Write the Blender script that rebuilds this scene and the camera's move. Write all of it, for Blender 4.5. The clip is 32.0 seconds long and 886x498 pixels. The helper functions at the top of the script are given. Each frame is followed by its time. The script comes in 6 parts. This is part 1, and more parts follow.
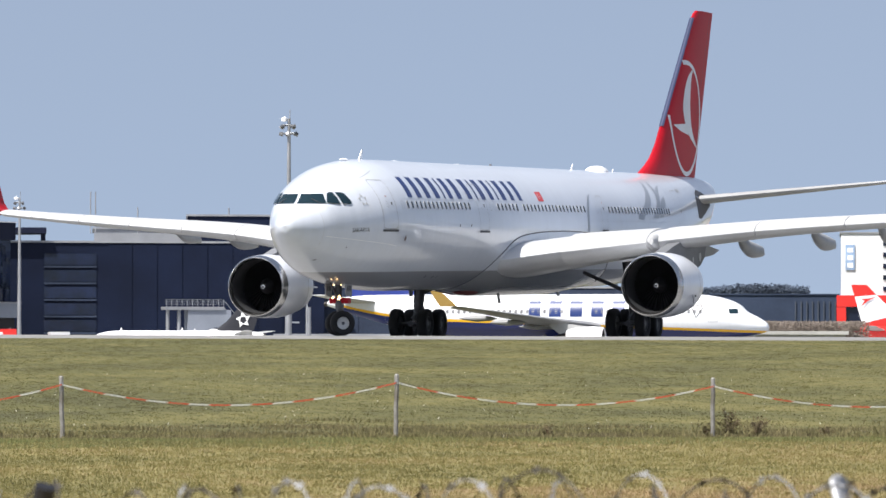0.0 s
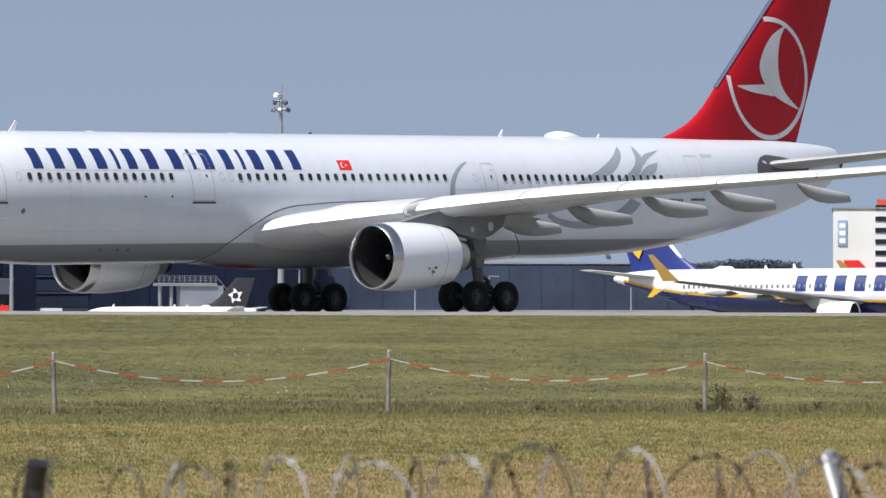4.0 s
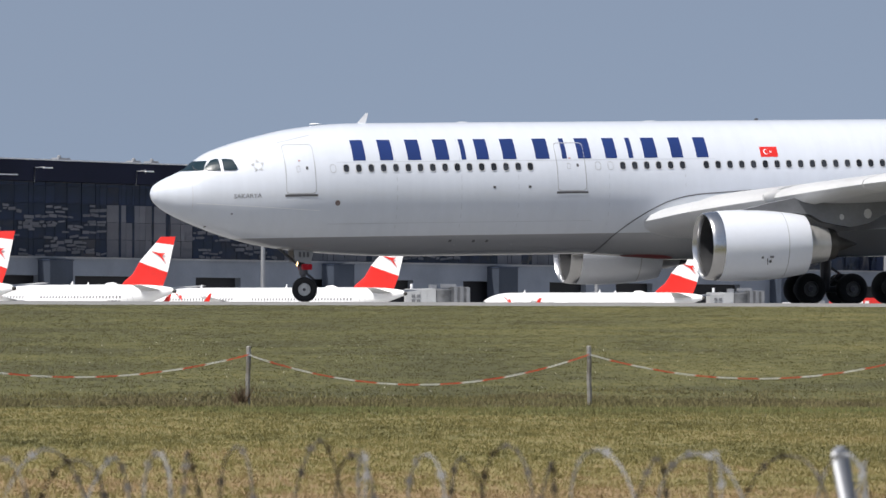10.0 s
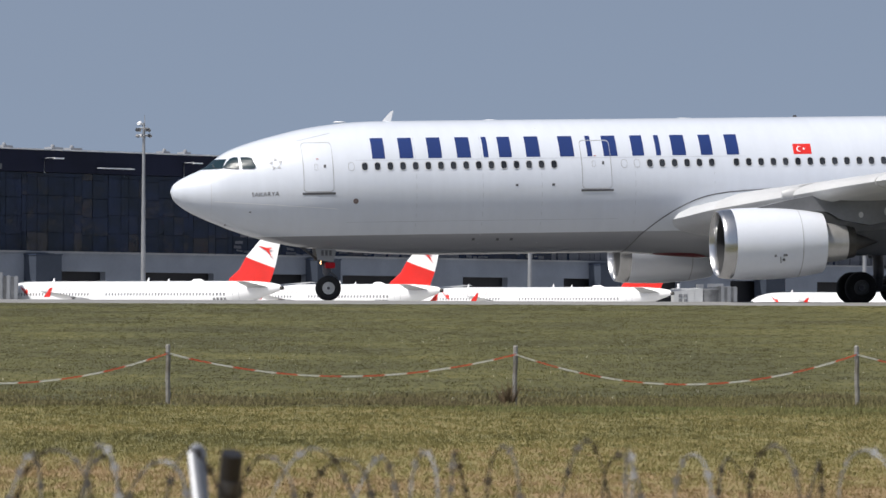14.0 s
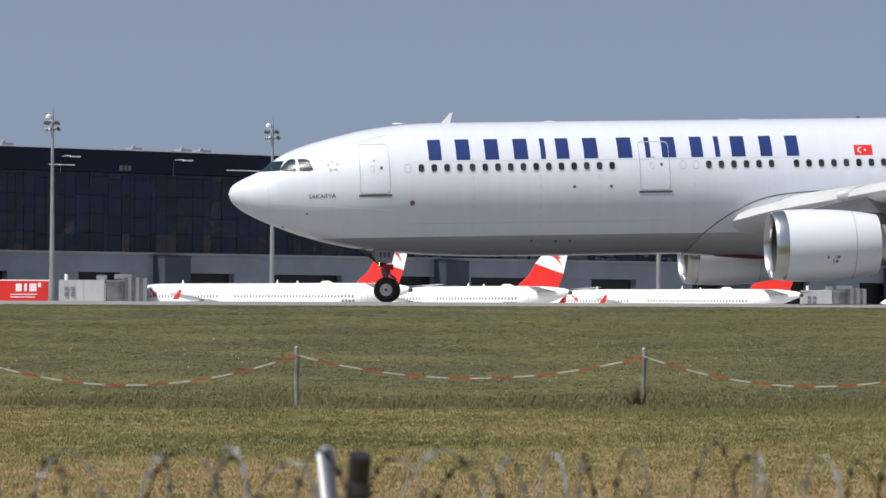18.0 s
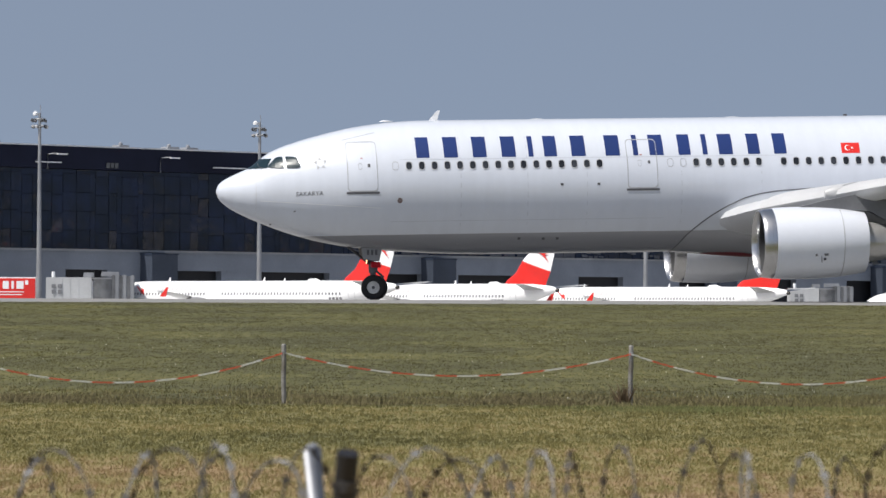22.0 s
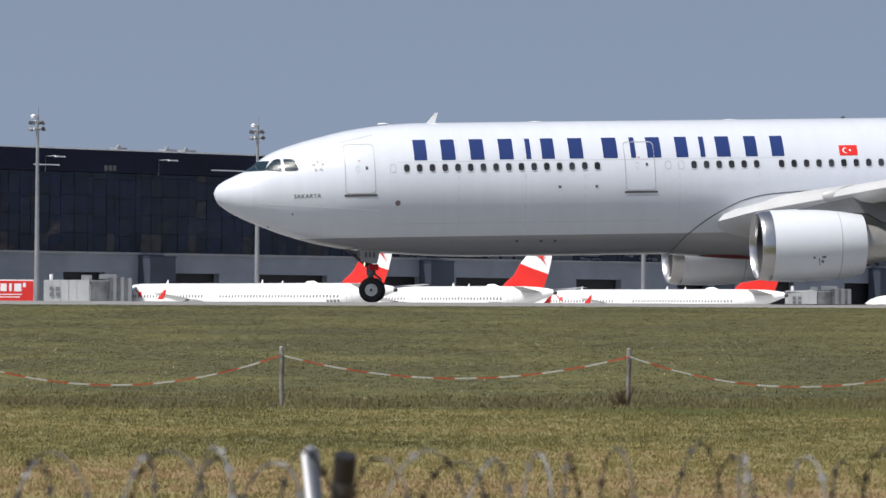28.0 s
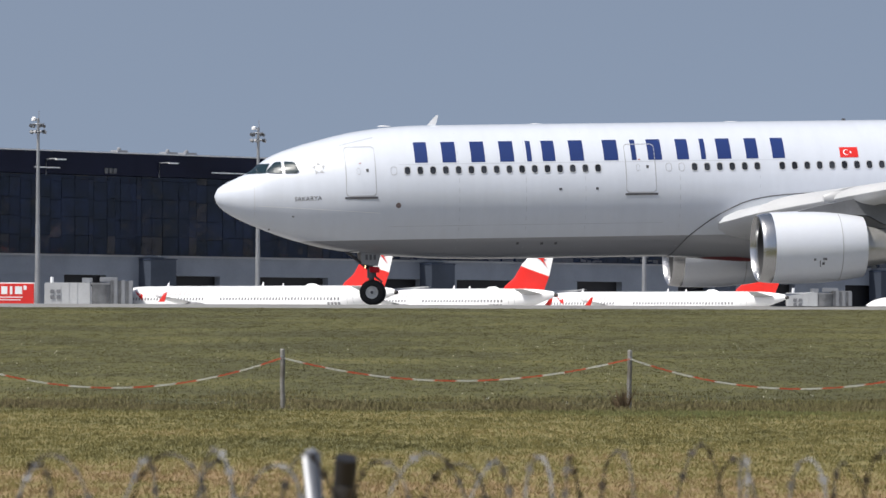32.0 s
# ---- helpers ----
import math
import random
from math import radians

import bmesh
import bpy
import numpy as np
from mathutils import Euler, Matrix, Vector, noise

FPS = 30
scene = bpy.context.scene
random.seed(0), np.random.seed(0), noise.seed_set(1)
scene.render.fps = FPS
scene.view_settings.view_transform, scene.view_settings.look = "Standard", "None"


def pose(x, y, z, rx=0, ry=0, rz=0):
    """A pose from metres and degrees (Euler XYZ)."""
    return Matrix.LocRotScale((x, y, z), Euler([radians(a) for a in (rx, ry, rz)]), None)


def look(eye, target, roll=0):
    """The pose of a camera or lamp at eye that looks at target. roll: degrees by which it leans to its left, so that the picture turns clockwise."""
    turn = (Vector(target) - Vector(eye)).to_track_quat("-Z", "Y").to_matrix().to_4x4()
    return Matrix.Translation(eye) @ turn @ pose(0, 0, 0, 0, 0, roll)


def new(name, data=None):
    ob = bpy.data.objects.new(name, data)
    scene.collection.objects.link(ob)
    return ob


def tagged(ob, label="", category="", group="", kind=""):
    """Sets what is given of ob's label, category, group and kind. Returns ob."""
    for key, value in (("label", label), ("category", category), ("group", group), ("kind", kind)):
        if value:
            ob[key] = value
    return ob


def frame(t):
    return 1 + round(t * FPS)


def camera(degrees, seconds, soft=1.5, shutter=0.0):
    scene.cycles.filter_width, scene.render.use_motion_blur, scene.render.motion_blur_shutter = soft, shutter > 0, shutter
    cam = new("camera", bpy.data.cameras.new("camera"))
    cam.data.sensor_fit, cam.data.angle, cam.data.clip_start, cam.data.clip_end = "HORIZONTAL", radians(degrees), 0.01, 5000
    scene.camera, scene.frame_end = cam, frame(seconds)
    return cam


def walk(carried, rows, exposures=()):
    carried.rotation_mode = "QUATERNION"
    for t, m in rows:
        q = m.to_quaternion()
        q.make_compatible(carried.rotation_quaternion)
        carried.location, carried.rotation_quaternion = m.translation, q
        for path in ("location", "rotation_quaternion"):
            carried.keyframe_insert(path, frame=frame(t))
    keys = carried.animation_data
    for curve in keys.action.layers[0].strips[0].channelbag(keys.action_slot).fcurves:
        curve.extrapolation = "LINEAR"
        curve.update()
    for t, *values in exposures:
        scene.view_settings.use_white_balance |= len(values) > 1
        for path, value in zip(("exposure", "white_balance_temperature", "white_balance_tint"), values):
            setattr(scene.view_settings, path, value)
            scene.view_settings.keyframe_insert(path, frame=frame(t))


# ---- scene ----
EYE = Vector((0.0, 0.0, -1.1))


def aim(yaw, pitch, roll):
    """The camera's pose: degrees to the right of +y, upwards, and of lean."""
    a, p = radians(yaw), radians(pitch)
    way = Vector((math.sin(a) * math.cos(p), math.cos(a) * math.cos(p), math.sin(p)))
    return look(EYE, EYE + way * 100, roll)


cam = camera(9.957, 32.0)
cam.data.dof.use_dof = True
cam.data.dof.focus_distance = 205.0
cam.data.dof.aperture_fstop = 10.0
walk(cam, [
    (0, aim(14.020, 1.272, 0.11)),
    (0.5, aim(14.020, 1.244, 0.10)),
    (1, aim(14.050, 1.210, 0.09)),
    (1.5, aim(14.056, 1.157, 0.12)),
    (2, aim(14.069, 1.103, 0.14)),
    (2.5, aim(14.078, 1.062, 0.12)),
    (4.5, aim(14.078, 0.973, 0.01)),
    (4.6, aim(13.402, 0.977, -0.01)),
    (4.7, aim(13.046, 0.980, -0.03)),
    (4.8, aim(12.692, 0.984, -0.06)),
    (4.9, aim(12.442, 0.987, -0.08)),
    (5, aim(11.873, 0.991, -0.10)),
    (5.1, aim(11.555, 0.989, -0.10)),
    (5.2, aim(11.155, 0.987, -0.09)),
    (5.3, aim(10.918, 0.986, -0.09)),
    (5.4, aim(10.541, 0.984, -0.08)),
    (5.5, aim(10.290, 0.982, -0.08)),
    (6, aim(9.345, 0.967, -0.03)),
    (6.5, aim(9.012, 0.952, 0.01)),
    (7, aim(8.437, 0.944, 0.03)),
    (7.5, aim(7.747, 0.940, 0.03)),
    (7.6, aim(7.325, 0.938, 0.03)),
    (7.7, aim(6.993, 0.937, 0.04)),
    (7.8, aim(6.571, 0.935, 0.04)),
    (7.9, aim(6.335, 0.934, 0.05)),
    (8, aim(6.073, 0.932, 0.05)),
    (8.1, aim(5.887, 0.928, 0.06)),
    (8.2, aim(5.733, 0.924, 0.07)),
    (8.3, aim(5.714, 0.920, 0.07)),
    (8.4, aim(5.656, 0.916, 0.08)),
    (8.5, aim(5.603, 0.912, 0.09)),
    (9, aim(5.213, 0.903, 0.12)),
    (9.5, aim(4.797, 0.911, 0.14)),
    (10, aim(4.284, 0.899, 0.15)),
    (10.5, aim(3.845, 0.883, 0.16)),
    (11, aim(3.410, 0.892, 0.17)),
    (11.5, aim(2.931, 0.899, 0.15)),
    (12, aim(2.385, 0.907, 0.17)),
    (12.5, aim(2.011, 0.900, 0.20)),
    (13, aim(1.799, 0.894, 0.20)),
    (13.5, aim(1.587, 0.889, 0.21)),
    (14, aim(1.277, 0.885, 0.21)),
    (14.5, aim(0.975, 0.882, 0.20)),
    (16.5, aim(0.143, 0.880, 0.21)),
    (17, aim(-0.045, 0.888, 0.23)),
    (17.5, aim(-0.153, 0.895, 0.23)),
    (18, aim(-0.171, 0.902, 0.23)),
    (18.5, aim(-0.158, 0.903, 0.24)),
    (19, aim(-0.123, 0.903, 0.23)),
    (19.5, aim(-0.094, 0.893, 0.23)),
    (20, aim(-0.066, 0.881, 0.24)),
    (20.5, aim(-0.044, 0.887, 0.25)),
    (21, aim(-0.036, 0.879, 0.26)),
    (21.5, aim(-0.033, 0.881, 0.26)),
    (22, aim(-0.026, 0.876, 0.25)),
    (22.5, aim(-0.004, 0.884, 0.24)),
    (23, aim(0.003, 0.887, 0.23)),
    (23.5, aim(0.005, 0.873, 0.23)),
    (24, aim(0.008, 0.886, 0.23)),
    (24.5, aim(0.011, 0.893, 0.23)),
    (25, aim(0.005, 0.877, 0.23)),
    (25.5, aim(0.006, 0.875, 0.23)),
    (27.5, aim(-0.006, 0.904, 0.23)),
    (28, aim(-0.002, 0.904, 0.25)),
    (28.5, aim(0.004, 0.907, 0.24)),
    (29, aim(-0.000, 0.911, 0.22)),
    (29.5, aim(0.001, 0.919, 0.22)),
    (30, aim(-0.001, 0.922, 0.22)),
    (30.5, aim(-0.002, 0.940, 0.21)),
    (31, aim(0.002, 0.934, 0.22)),
    (31.5, aim(-0.005, 0.942, 0.22)),
    (32, aim(-0.010, 0.931, 0.19)),
], [(0, 0.58), (1, 0.50), (2.5, 0.34), (4.5, 0.27), (6, 0.21), (9, 0.13), (11, 0.05), (13, 0.0), (32, 0.0)])

# ---- light ----
SUN = Vector((-0.45, -0.31, 0.84)).normalized()
world = bpy.data.worlds.new("sky")
scene.world = world
world.use_nodes = True
wn, wl = world.node_tree.nodes, world.node_tree.links
sky = wn.new("ShaderNodeTexSky")
sky.sky_type = 'NISHITA'
sky.sun_disc = False
sky.sun_elevation = math.asin(SUN.z)
sky.sun_rotation = math.atan2(SUN.x, SUN.y)
sky.altitude = 180
sky.air_density = 1.0
sky.dust_density = 1.5
sky.ozone_density = 1.5
# the clear air hides the yellow of the horizon: its blue reaches down to the ground
co, up, sep, comb, nrm = (wn.new(k) for k in ("ShaderNodeTexCoord", "ShaderNodeMath", "ShaderNodeSeparateXYZ", "ShaderNodeCombineXYZ", "ShaderNodeVectorMath"))
up.operation, nrm.operation = 'MULTIPLY_ADD', 'NORMALIZE'
up.inputs[1].default_value, up.inputs[2].default_value = 0.8, 0.30
wl.new(co.outputs["Generated"], sep.inputs[0])
wl.new(sep.outputs["X"], comb.inputs["X"])
wl.new(sep.outputs["Y"], comb.inputs["Y"])
wl.new(sep.outputs["Z"], up.inputs[0])
wl.new(up.outputs[0], comb.inputs["Z"])
wl.new(comb.outputs[0], nrm.inputs[0])
wl.new(nrm.outputs[0], sky.inputs["Vector"])
pale = wn.new("ShaderNodeHueSaturation")
pale.inputs["Saturation"].default_value, pale.inputs["Value"].default_value = 0.68, 1.3
pale.inputs["Hue"].default_value = 0.5
wl.new(sky.outputs[0], pale.inputs["Color"])
wl.new(pale.outputs[0], wn["Background"].inputs[0])
wn["Background"].inputs[1].default_value = 0.083
sun = new("sun", bpy.data.lights.new("sun", 'SUN'))
sun.data.energy = 5.0
sun.data.angle = radians(0.53)
sun.data.color = (1.0, 0.955, 0.89)
sun.matrix_world = look((0, 0, 60), Vector((0, 0, 60)) - SUN)


# ---- materials ----
def material(name, col, rough=0.5, metal=0.0, vary=0.12, scale=1.0, bump=0.0, coat=0.0, second=None, island=0.0, per_object=0.0, shine=0.5):
    """A surface with broad stains, fine grain and relief; second: the colour of the stains."""
    m = bpy.data.materials.new(name)
    m.use_nodes = True
    n, l = m.node_tree.nodes, m.node_tree.links
    b = n["Principled BSDF"]
    b.inputs["Roughness"].default_value = rough
    b.inputs["Metallic"].default_value = metal
    b.inputs["Specular IOR Level"].default_value = shine
    b.inputs["Coat Weight"].default_value = coat
    b.inputs["Coat Roughness"].default_value = 0.08
    tc = n.new("ShaderNodeTexCoord")
    big, fine = n.new("ShaderNodeTexNoise"), n.new("ShaderNodeTexNoise")
    big.inputs["Scale"].default_value, fine.inputs["Scale"].default_value = 0.35 * scale, 7.0 * scale
    big.inputs["Detail"].default_value, fine.inputs["Detail"].default_value = 5, 4
    l.new(tc.outputs["Object"], big.inputs["Vector"])
    l.new(tc.outputs["Object"], fine.inputs["Vector"])
    two = second or [c * (1 - 2.2 * vary) for c in col]
    ramp = n.new("ShaderNodeValToRGB")
    ramp.color_ramp.elements[0].position, ramp.color_ramp.elements[1].position = 0.36, 0.64
    ramp.color_ramp.elements[0].color, ramp.color_ramp.elements[1].color = (*two, 1), (*col, 1)
    l.new(big.outputs["Fac"], ramp.inputs["Fac"])
    grain = n.new("ShaderNodeMapRange")
    grain.inputs["To Min"].default_value, grain.inputs["To Max"].default_value = 1 - vary, 1 + vary
    l.new(fine.outputs["Fac"], grain.inputs["Value"])
    hsv = n.new("ShaderNodeHueSaturation")
    l.new(ramp.outputs["Color"], hsv.inputs["Color"])
    value = grain.outputs["Result"]
    for amount, node, socket in ((island, "ShaderNodeNewGeometry", "Random Per Island"), (per_object, "ShaderNodeObjectInfo", "Random")):
        if amount:
            src, rng, mul = n.new(node), n.new("ShaderNodeMapRange"), n.new("ShaderNodeMath")
            rng.inputs["To Min"].default_value, rng.inputs["To Max"].default_value = 1 - amount, 1 + amount
            mul.operation = 'MULTIPLY'
            l.new(src.outputs[socket], rng.inputs["Value"])
            l.new(rng.outputs["Result"], mul.inputs[0])
            l.new(value, mul.inputs[1])
            value = mul.outputs[0]
    l.new(value, hsv.inputs["Value"])
    l.new(hsv.outputs["Color"], b.inputs["Base Color"])
    if bump:
        bp = n.new("ShaderNodeBump")
        bp.inputs["Strength"].default_value, bp.inputs["Distance"].default_value = bump, 0.02
        l.new(fine.outputs["Fac"], bp.inputs["Height"])
        l.new(bp.outputs["Normal"], b.inputs["Normal"])
    return m


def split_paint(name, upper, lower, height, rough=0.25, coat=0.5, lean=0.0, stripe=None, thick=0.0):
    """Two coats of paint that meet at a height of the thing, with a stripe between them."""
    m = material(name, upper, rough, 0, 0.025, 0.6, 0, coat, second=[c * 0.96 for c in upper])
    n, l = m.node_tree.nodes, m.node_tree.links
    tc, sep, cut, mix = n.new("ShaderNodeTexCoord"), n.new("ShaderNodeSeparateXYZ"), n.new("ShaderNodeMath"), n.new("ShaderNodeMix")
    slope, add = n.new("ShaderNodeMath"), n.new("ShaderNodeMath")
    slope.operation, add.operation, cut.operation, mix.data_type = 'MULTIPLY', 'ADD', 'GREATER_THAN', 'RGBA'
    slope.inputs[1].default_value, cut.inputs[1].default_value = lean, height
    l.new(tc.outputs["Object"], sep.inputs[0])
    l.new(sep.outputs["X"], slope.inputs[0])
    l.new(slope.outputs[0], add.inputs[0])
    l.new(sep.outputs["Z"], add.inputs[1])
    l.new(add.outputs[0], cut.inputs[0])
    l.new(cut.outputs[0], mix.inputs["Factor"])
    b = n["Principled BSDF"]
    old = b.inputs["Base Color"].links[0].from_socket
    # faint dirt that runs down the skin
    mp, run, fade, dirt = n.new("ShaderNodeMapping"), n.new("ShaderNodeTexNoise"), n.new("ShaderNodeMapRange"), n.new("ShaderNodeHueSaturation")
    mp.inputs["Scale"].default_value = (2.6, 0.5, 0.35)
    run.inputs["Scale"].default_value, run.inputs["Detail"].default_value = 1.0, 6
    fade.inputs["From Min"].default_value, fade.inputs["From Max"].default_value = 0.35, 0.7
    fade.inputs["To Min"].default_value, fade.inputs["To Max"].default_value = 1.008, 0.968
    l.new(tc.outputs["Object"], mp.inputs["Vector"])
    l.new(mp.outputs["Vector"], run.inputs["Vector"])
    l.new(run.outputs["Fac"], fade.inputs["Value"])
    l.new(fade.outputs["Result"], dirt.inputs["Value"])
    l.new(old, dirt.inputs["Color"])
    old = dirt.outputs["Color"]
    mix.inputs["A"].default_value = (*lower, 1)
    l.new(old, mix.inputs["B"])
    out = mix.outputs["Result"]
    if stripe:
        top, both = n.new("ShaderNodeMath"), n.new("ShaderNodeMix")
        top.operation, both.data_type = 'GREATER_THAN', 'RGBA'
        top.inputs[1].default_value = height + thick
        l.new(add.outputs[0], top.inputs[0])
        l.new(top.outputs[0], both.inputs["Factor"])
        below = n.new("ShaderNodeMix")
        below.data_type = 'RGBA'
        below.inputs["A"].default_value, below.inputs["B"].default_value = (*lower, 1), (*stripe, 1)
        l.new(cut.outputs[0], below.inputs["Factor"])
        l.new(below.outputs["Result"], both.inputs["A"])
        l.new(old, both.inputs["B"])
        out = both.outputs["Result"]
    l.new(out, b.inputs["Base Color"])
    return m


def glow(name, col, strength):
    m = bpy.data.materials.new(name)
    m.use_nodes = True
    b = m.node_tree.nodes["Principled BSDF"]
    b.inputs["Base Color"].default_value = (*col, 1)
    b.inputs["Emission Color"].default_value = (*col, 1)
    b.inputs["Emission Strength"].default_value = strength
    return m


WHITE = (0.79, 0.81, 0.845)
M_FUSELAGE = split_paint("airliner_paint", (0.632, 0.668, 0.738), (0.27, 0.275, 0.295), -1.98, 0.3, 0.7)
M_WHITE = material("white_paint", (0.86, 0.865, 0.875), 0.28, 0, 0.03, 0.8, 0, 0.4)
M_WING = material("wing_grey_paint", (0.54, 0.55, 0.57), 0.35, 0, 0.06, 1.0, 0, 0.2)
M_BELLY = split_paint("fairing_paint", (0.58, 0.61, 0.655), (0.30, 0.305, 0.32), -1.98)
M_LEDGE = material("leading_edge_paint", (0.54, 0.545, 0.555), 0.42, 0.1, 0.05)
M_GREY = material("dark_grey_fairing", (0.20, 0.205, 0.22), 0.5, 0, 0.15)
M_FAIRDARK = material("gear_door_grey", (0.27, 0.275, 0.285), 0.5, 0, 0.12)
M_FAIR = material("fairing_grey", (0.40, 0.405, 0.41), 0.45, 0, 0.08)
M_CORE = material("core_cowl_metal", (0.62, 0.615, 0.61), 0.36, 0.7, 0.1, 2.0)
M_FARPANE = material("far_cabin_pane", (0.26, 0.265, 0.28), 0.3, 0, 0.2, 4)
M_LIP = material("polished_lip", (0.60, 0.60, 0.61), 0.27, 1.0, 0.06, 2.0)
M_COWL = material("cowl_paint", (0.73, 0.76, 0.825), 0.32, 0.1, 0.03, 1.0, 0, 0.4)
M_DARKMETAL = material("burnt_metal", (0.10, 0.095, 0.09), 0.45, 0.8, 0.2, 2.0)
# lines the ducts, and paints the shade of openings that discs close
M_DUCT = material("duct_liner_and_shade", (0.035, 0.036, 0.04), 0.6, 0.2, 0.15)
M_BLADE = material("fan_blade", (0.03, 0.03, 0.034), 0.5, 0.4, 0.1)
M_RED = material("fin_red_paint", (0.42, 0.006, 0.016), 0.5, 0, 0.05, 1.0, 0, 0.0, shine=0.2)
M_BRIGHTRED = material("bright_red_paint", (0.72, 0.025, 0.018), 0.35, 0, 0.06, 1.0, 0, 0.2)
M_BLUE = material("letter_blue_paint", (0.013, 0.034, 0.15), 0.35, 0, 0.06)
M_MOTIF = material("motif_grey_paint", (0.295, 0.325, 0.375), 0.35, 0, 0.05)
M_SILVER = material("silver_paint", (0.70, 0.70, 0.71), 0.35, 0.2, 0.05)
M_SEAM = material("panel_gap", (0.10, 0.10, 0.11), 0.7, 0, 0.1)
M_SEAMLIGHT = material("door_gap", (0.42, 0.43, 0.45), 0.6, 0, 0.1)
M_PANE = material("cabin_pane", (0.035, 0.038, 0.045), 0.12, 0, 0.2, 4, per_object=0.5)
M_RING = material("window_ring", (0.55, 0.56, 0.58), 0.4, 0.2, 0.05)
M_COCKPIT = material("cockpit_glass", (0.014, 0.031, 0.043), 0.25, 0, 0.1, shine=0.11)
M_TYRE = material("tyre_rubber", (0.016, 0.016, 0.017), 0.85, 0, 0.25, 3, 0.3)
M_FLOWER = material("small_flowers", (0.72, 0.70, 0.60), 0.8, 0, 0.1)
M_LAP = material("skin_joint", (0.50, 0.53, 0.58), 0.4, 0, 0.05)
M_FLOOD = material("floodlight_casing", (0.16, 0.165, 0.175), 0.5, 0.3, 0.2, 2)
M_HUB = material("wheel_hub", (0.66, 0.66, 0.65), 0.5, 0.1, 0.15, 4)
M_HUBDARK = material("dusty_wheel_hub", (0.15, 0.15, 0.155), 0.5, 0.5, 0.2, 4)
M_STRUT = material("gear_leg_metal", (0.11, 0.11, 0.12), 0.4, 0.6, 0.2, 3)
M_LAMP = glow("landing_light", (1.0, 0.66, 0.30), 5.0)
M_ASPHALT = material("taxiway_concrete", (0.215, 0.213, 0.209), 0.85, 0, 0.12, 1.5, 0.4, second=(0.18, 0.178, 0.175))
M_APRON = material("apron_concrete", (0.46, 0.455, 0.44), 0.85, 0, 0.12, 0.3, 0.2)
M_CONCRETE = material("grey_concrete", (0.215, 0.24, 0.29), 0.8, 0, 0.08, 0.5, 0.2)
M_NIGHTBLUE = material("dark_blue_cladding", (0.011, 0.014, 0.034), 0.6, 0, 0.15, 0.3, shine=0.15)
# blue-grey cladding, its colour lifted for the cargo hall's distance haze
M_BLUEGREY = material("blue_grey_cladding", (0.038, 0.052, 0.088), 0.6, 0, 0.15, 0.3, shine=0.2)
M_ROOFGREY = material("roof_metal", (0.30, 0.31, 0.33), 0.5, 0.3, 0.1, 0.5)
M_RECESSSHADE = material("recess_shade", (0.008, 0.009, 0.014), 0.7, 0, 0.2, 0.5)
M_GLASS = material("dark_mirror_glass", (0.010, 0.015, 0.036), 0.10, 0, 0.25, 0.9, per_object=0.20, island=0.20, shine=0.33, second=(0.007, 0.010, 0.018))
M_OFFICE = material("office_cladding", (0.006, 0.011, 0.031), 0.6, 0, 0.15, 0.3, shine=0.15)
# mirror glass whose bright reflections are put into a pale base colour
M_REFLECTPANEL = material("glass_painted_reflection", (0.088, 0.089, 0.104), 0.32, 0, 0.2, 0.9, per_object=0.22, island=0.22, second=(0.062, 0.064, 0.078))


def bow(m, size, depth):
    """Sheets that were never quite flat: a slow swell in the surface."""
    n, l = m.node_tree.nodes, m.node_tree.links
    tc, swell, bp = n.new("ShaderNodeTexCoord"), n.new("ShaderNodeTexNoise"), n.new("ShaderNodeBump")
    swell.inputs["Scale"].default_value, swell.inputs["Detail"].default_value = size, 1.5
    bp.inputs["Strength"].default_value, bp.inputs["Distance"].default_value = 1.0, depth
    l.new(tc.outputs["Object"], swell.inputs["Vector"])
    l.new(swell.outputs["Fac"], bp.inputs["Height"])
    l.new(bp.outputs["Normal"], n["Principled BSDF"].inputs["Normal"])


bow(M_GLASS, 0.55, 0.05)
bow(M_REFLECTPANEL, 0.7, 0.04)
M_STAIRBLOCK = material("stair_block_cladding", (0.062, 0.076, 0.105), 0.6, 0, 0.12, 0.4, shine=0.2)
M_POST = material("weathered_fence_post", (0.33, 0.325, 0.315), 0.6, 0.25, 0.3, 6, second=(0.15, 0.135, 0.115))
# wing grey darkened: the shade of the underside is in the colour
M_JETWINGSHADE = material("jet_wing_shade_grey", (0.25, 0.255, 0.265), 0.45, 0, 0.08)
M_GALV = material("galvanised_steel", (0.42, 0.43, 0.45), 0.45, 0.7, 0.15, 3)
M_MAST = material("mast_grey", (0.30, 0.31, 0.33), 0.5, 0.3, 0.1, 1)
M_CAP = material("black_cap", (0.012, 0.012, 0.014), 0.5, 0, 0.1, 4)
M_WIREDARK = material("weathered_razor_wire", (0.085, 0.075, 0.065), 0.6, 0.3, 0.25, 8)
M_WIRE = material("razor_wire", (0.27, 0.275, 0.285), 0.7, 0.15, 0.2, 8)
M_CHAINRED = material("chain_red_plastic", (0.62, 0.075, 0.03), 0.45, 0, 0.1, 6)
M_CHAINWHITE = material("chain_white_plastic", (0.72, 0.72, 0.70), 0.45, 0, 0.1, 6)
M_NAVY = material("navy_paint", (0.014, 0.030, 0.19), 0.3, 0, 0.05, 1, 0, 0.3)
M_DULLYELLOW = material("dull_yellow_paint", (0.33, 0.21, 0.05), 0.45, 0, 0.08)
M_YELLOW = material("yellow_paint", (0.75, 0.42, 0.02), 0.35, 0, 0.05, 1, 0, 0.2)
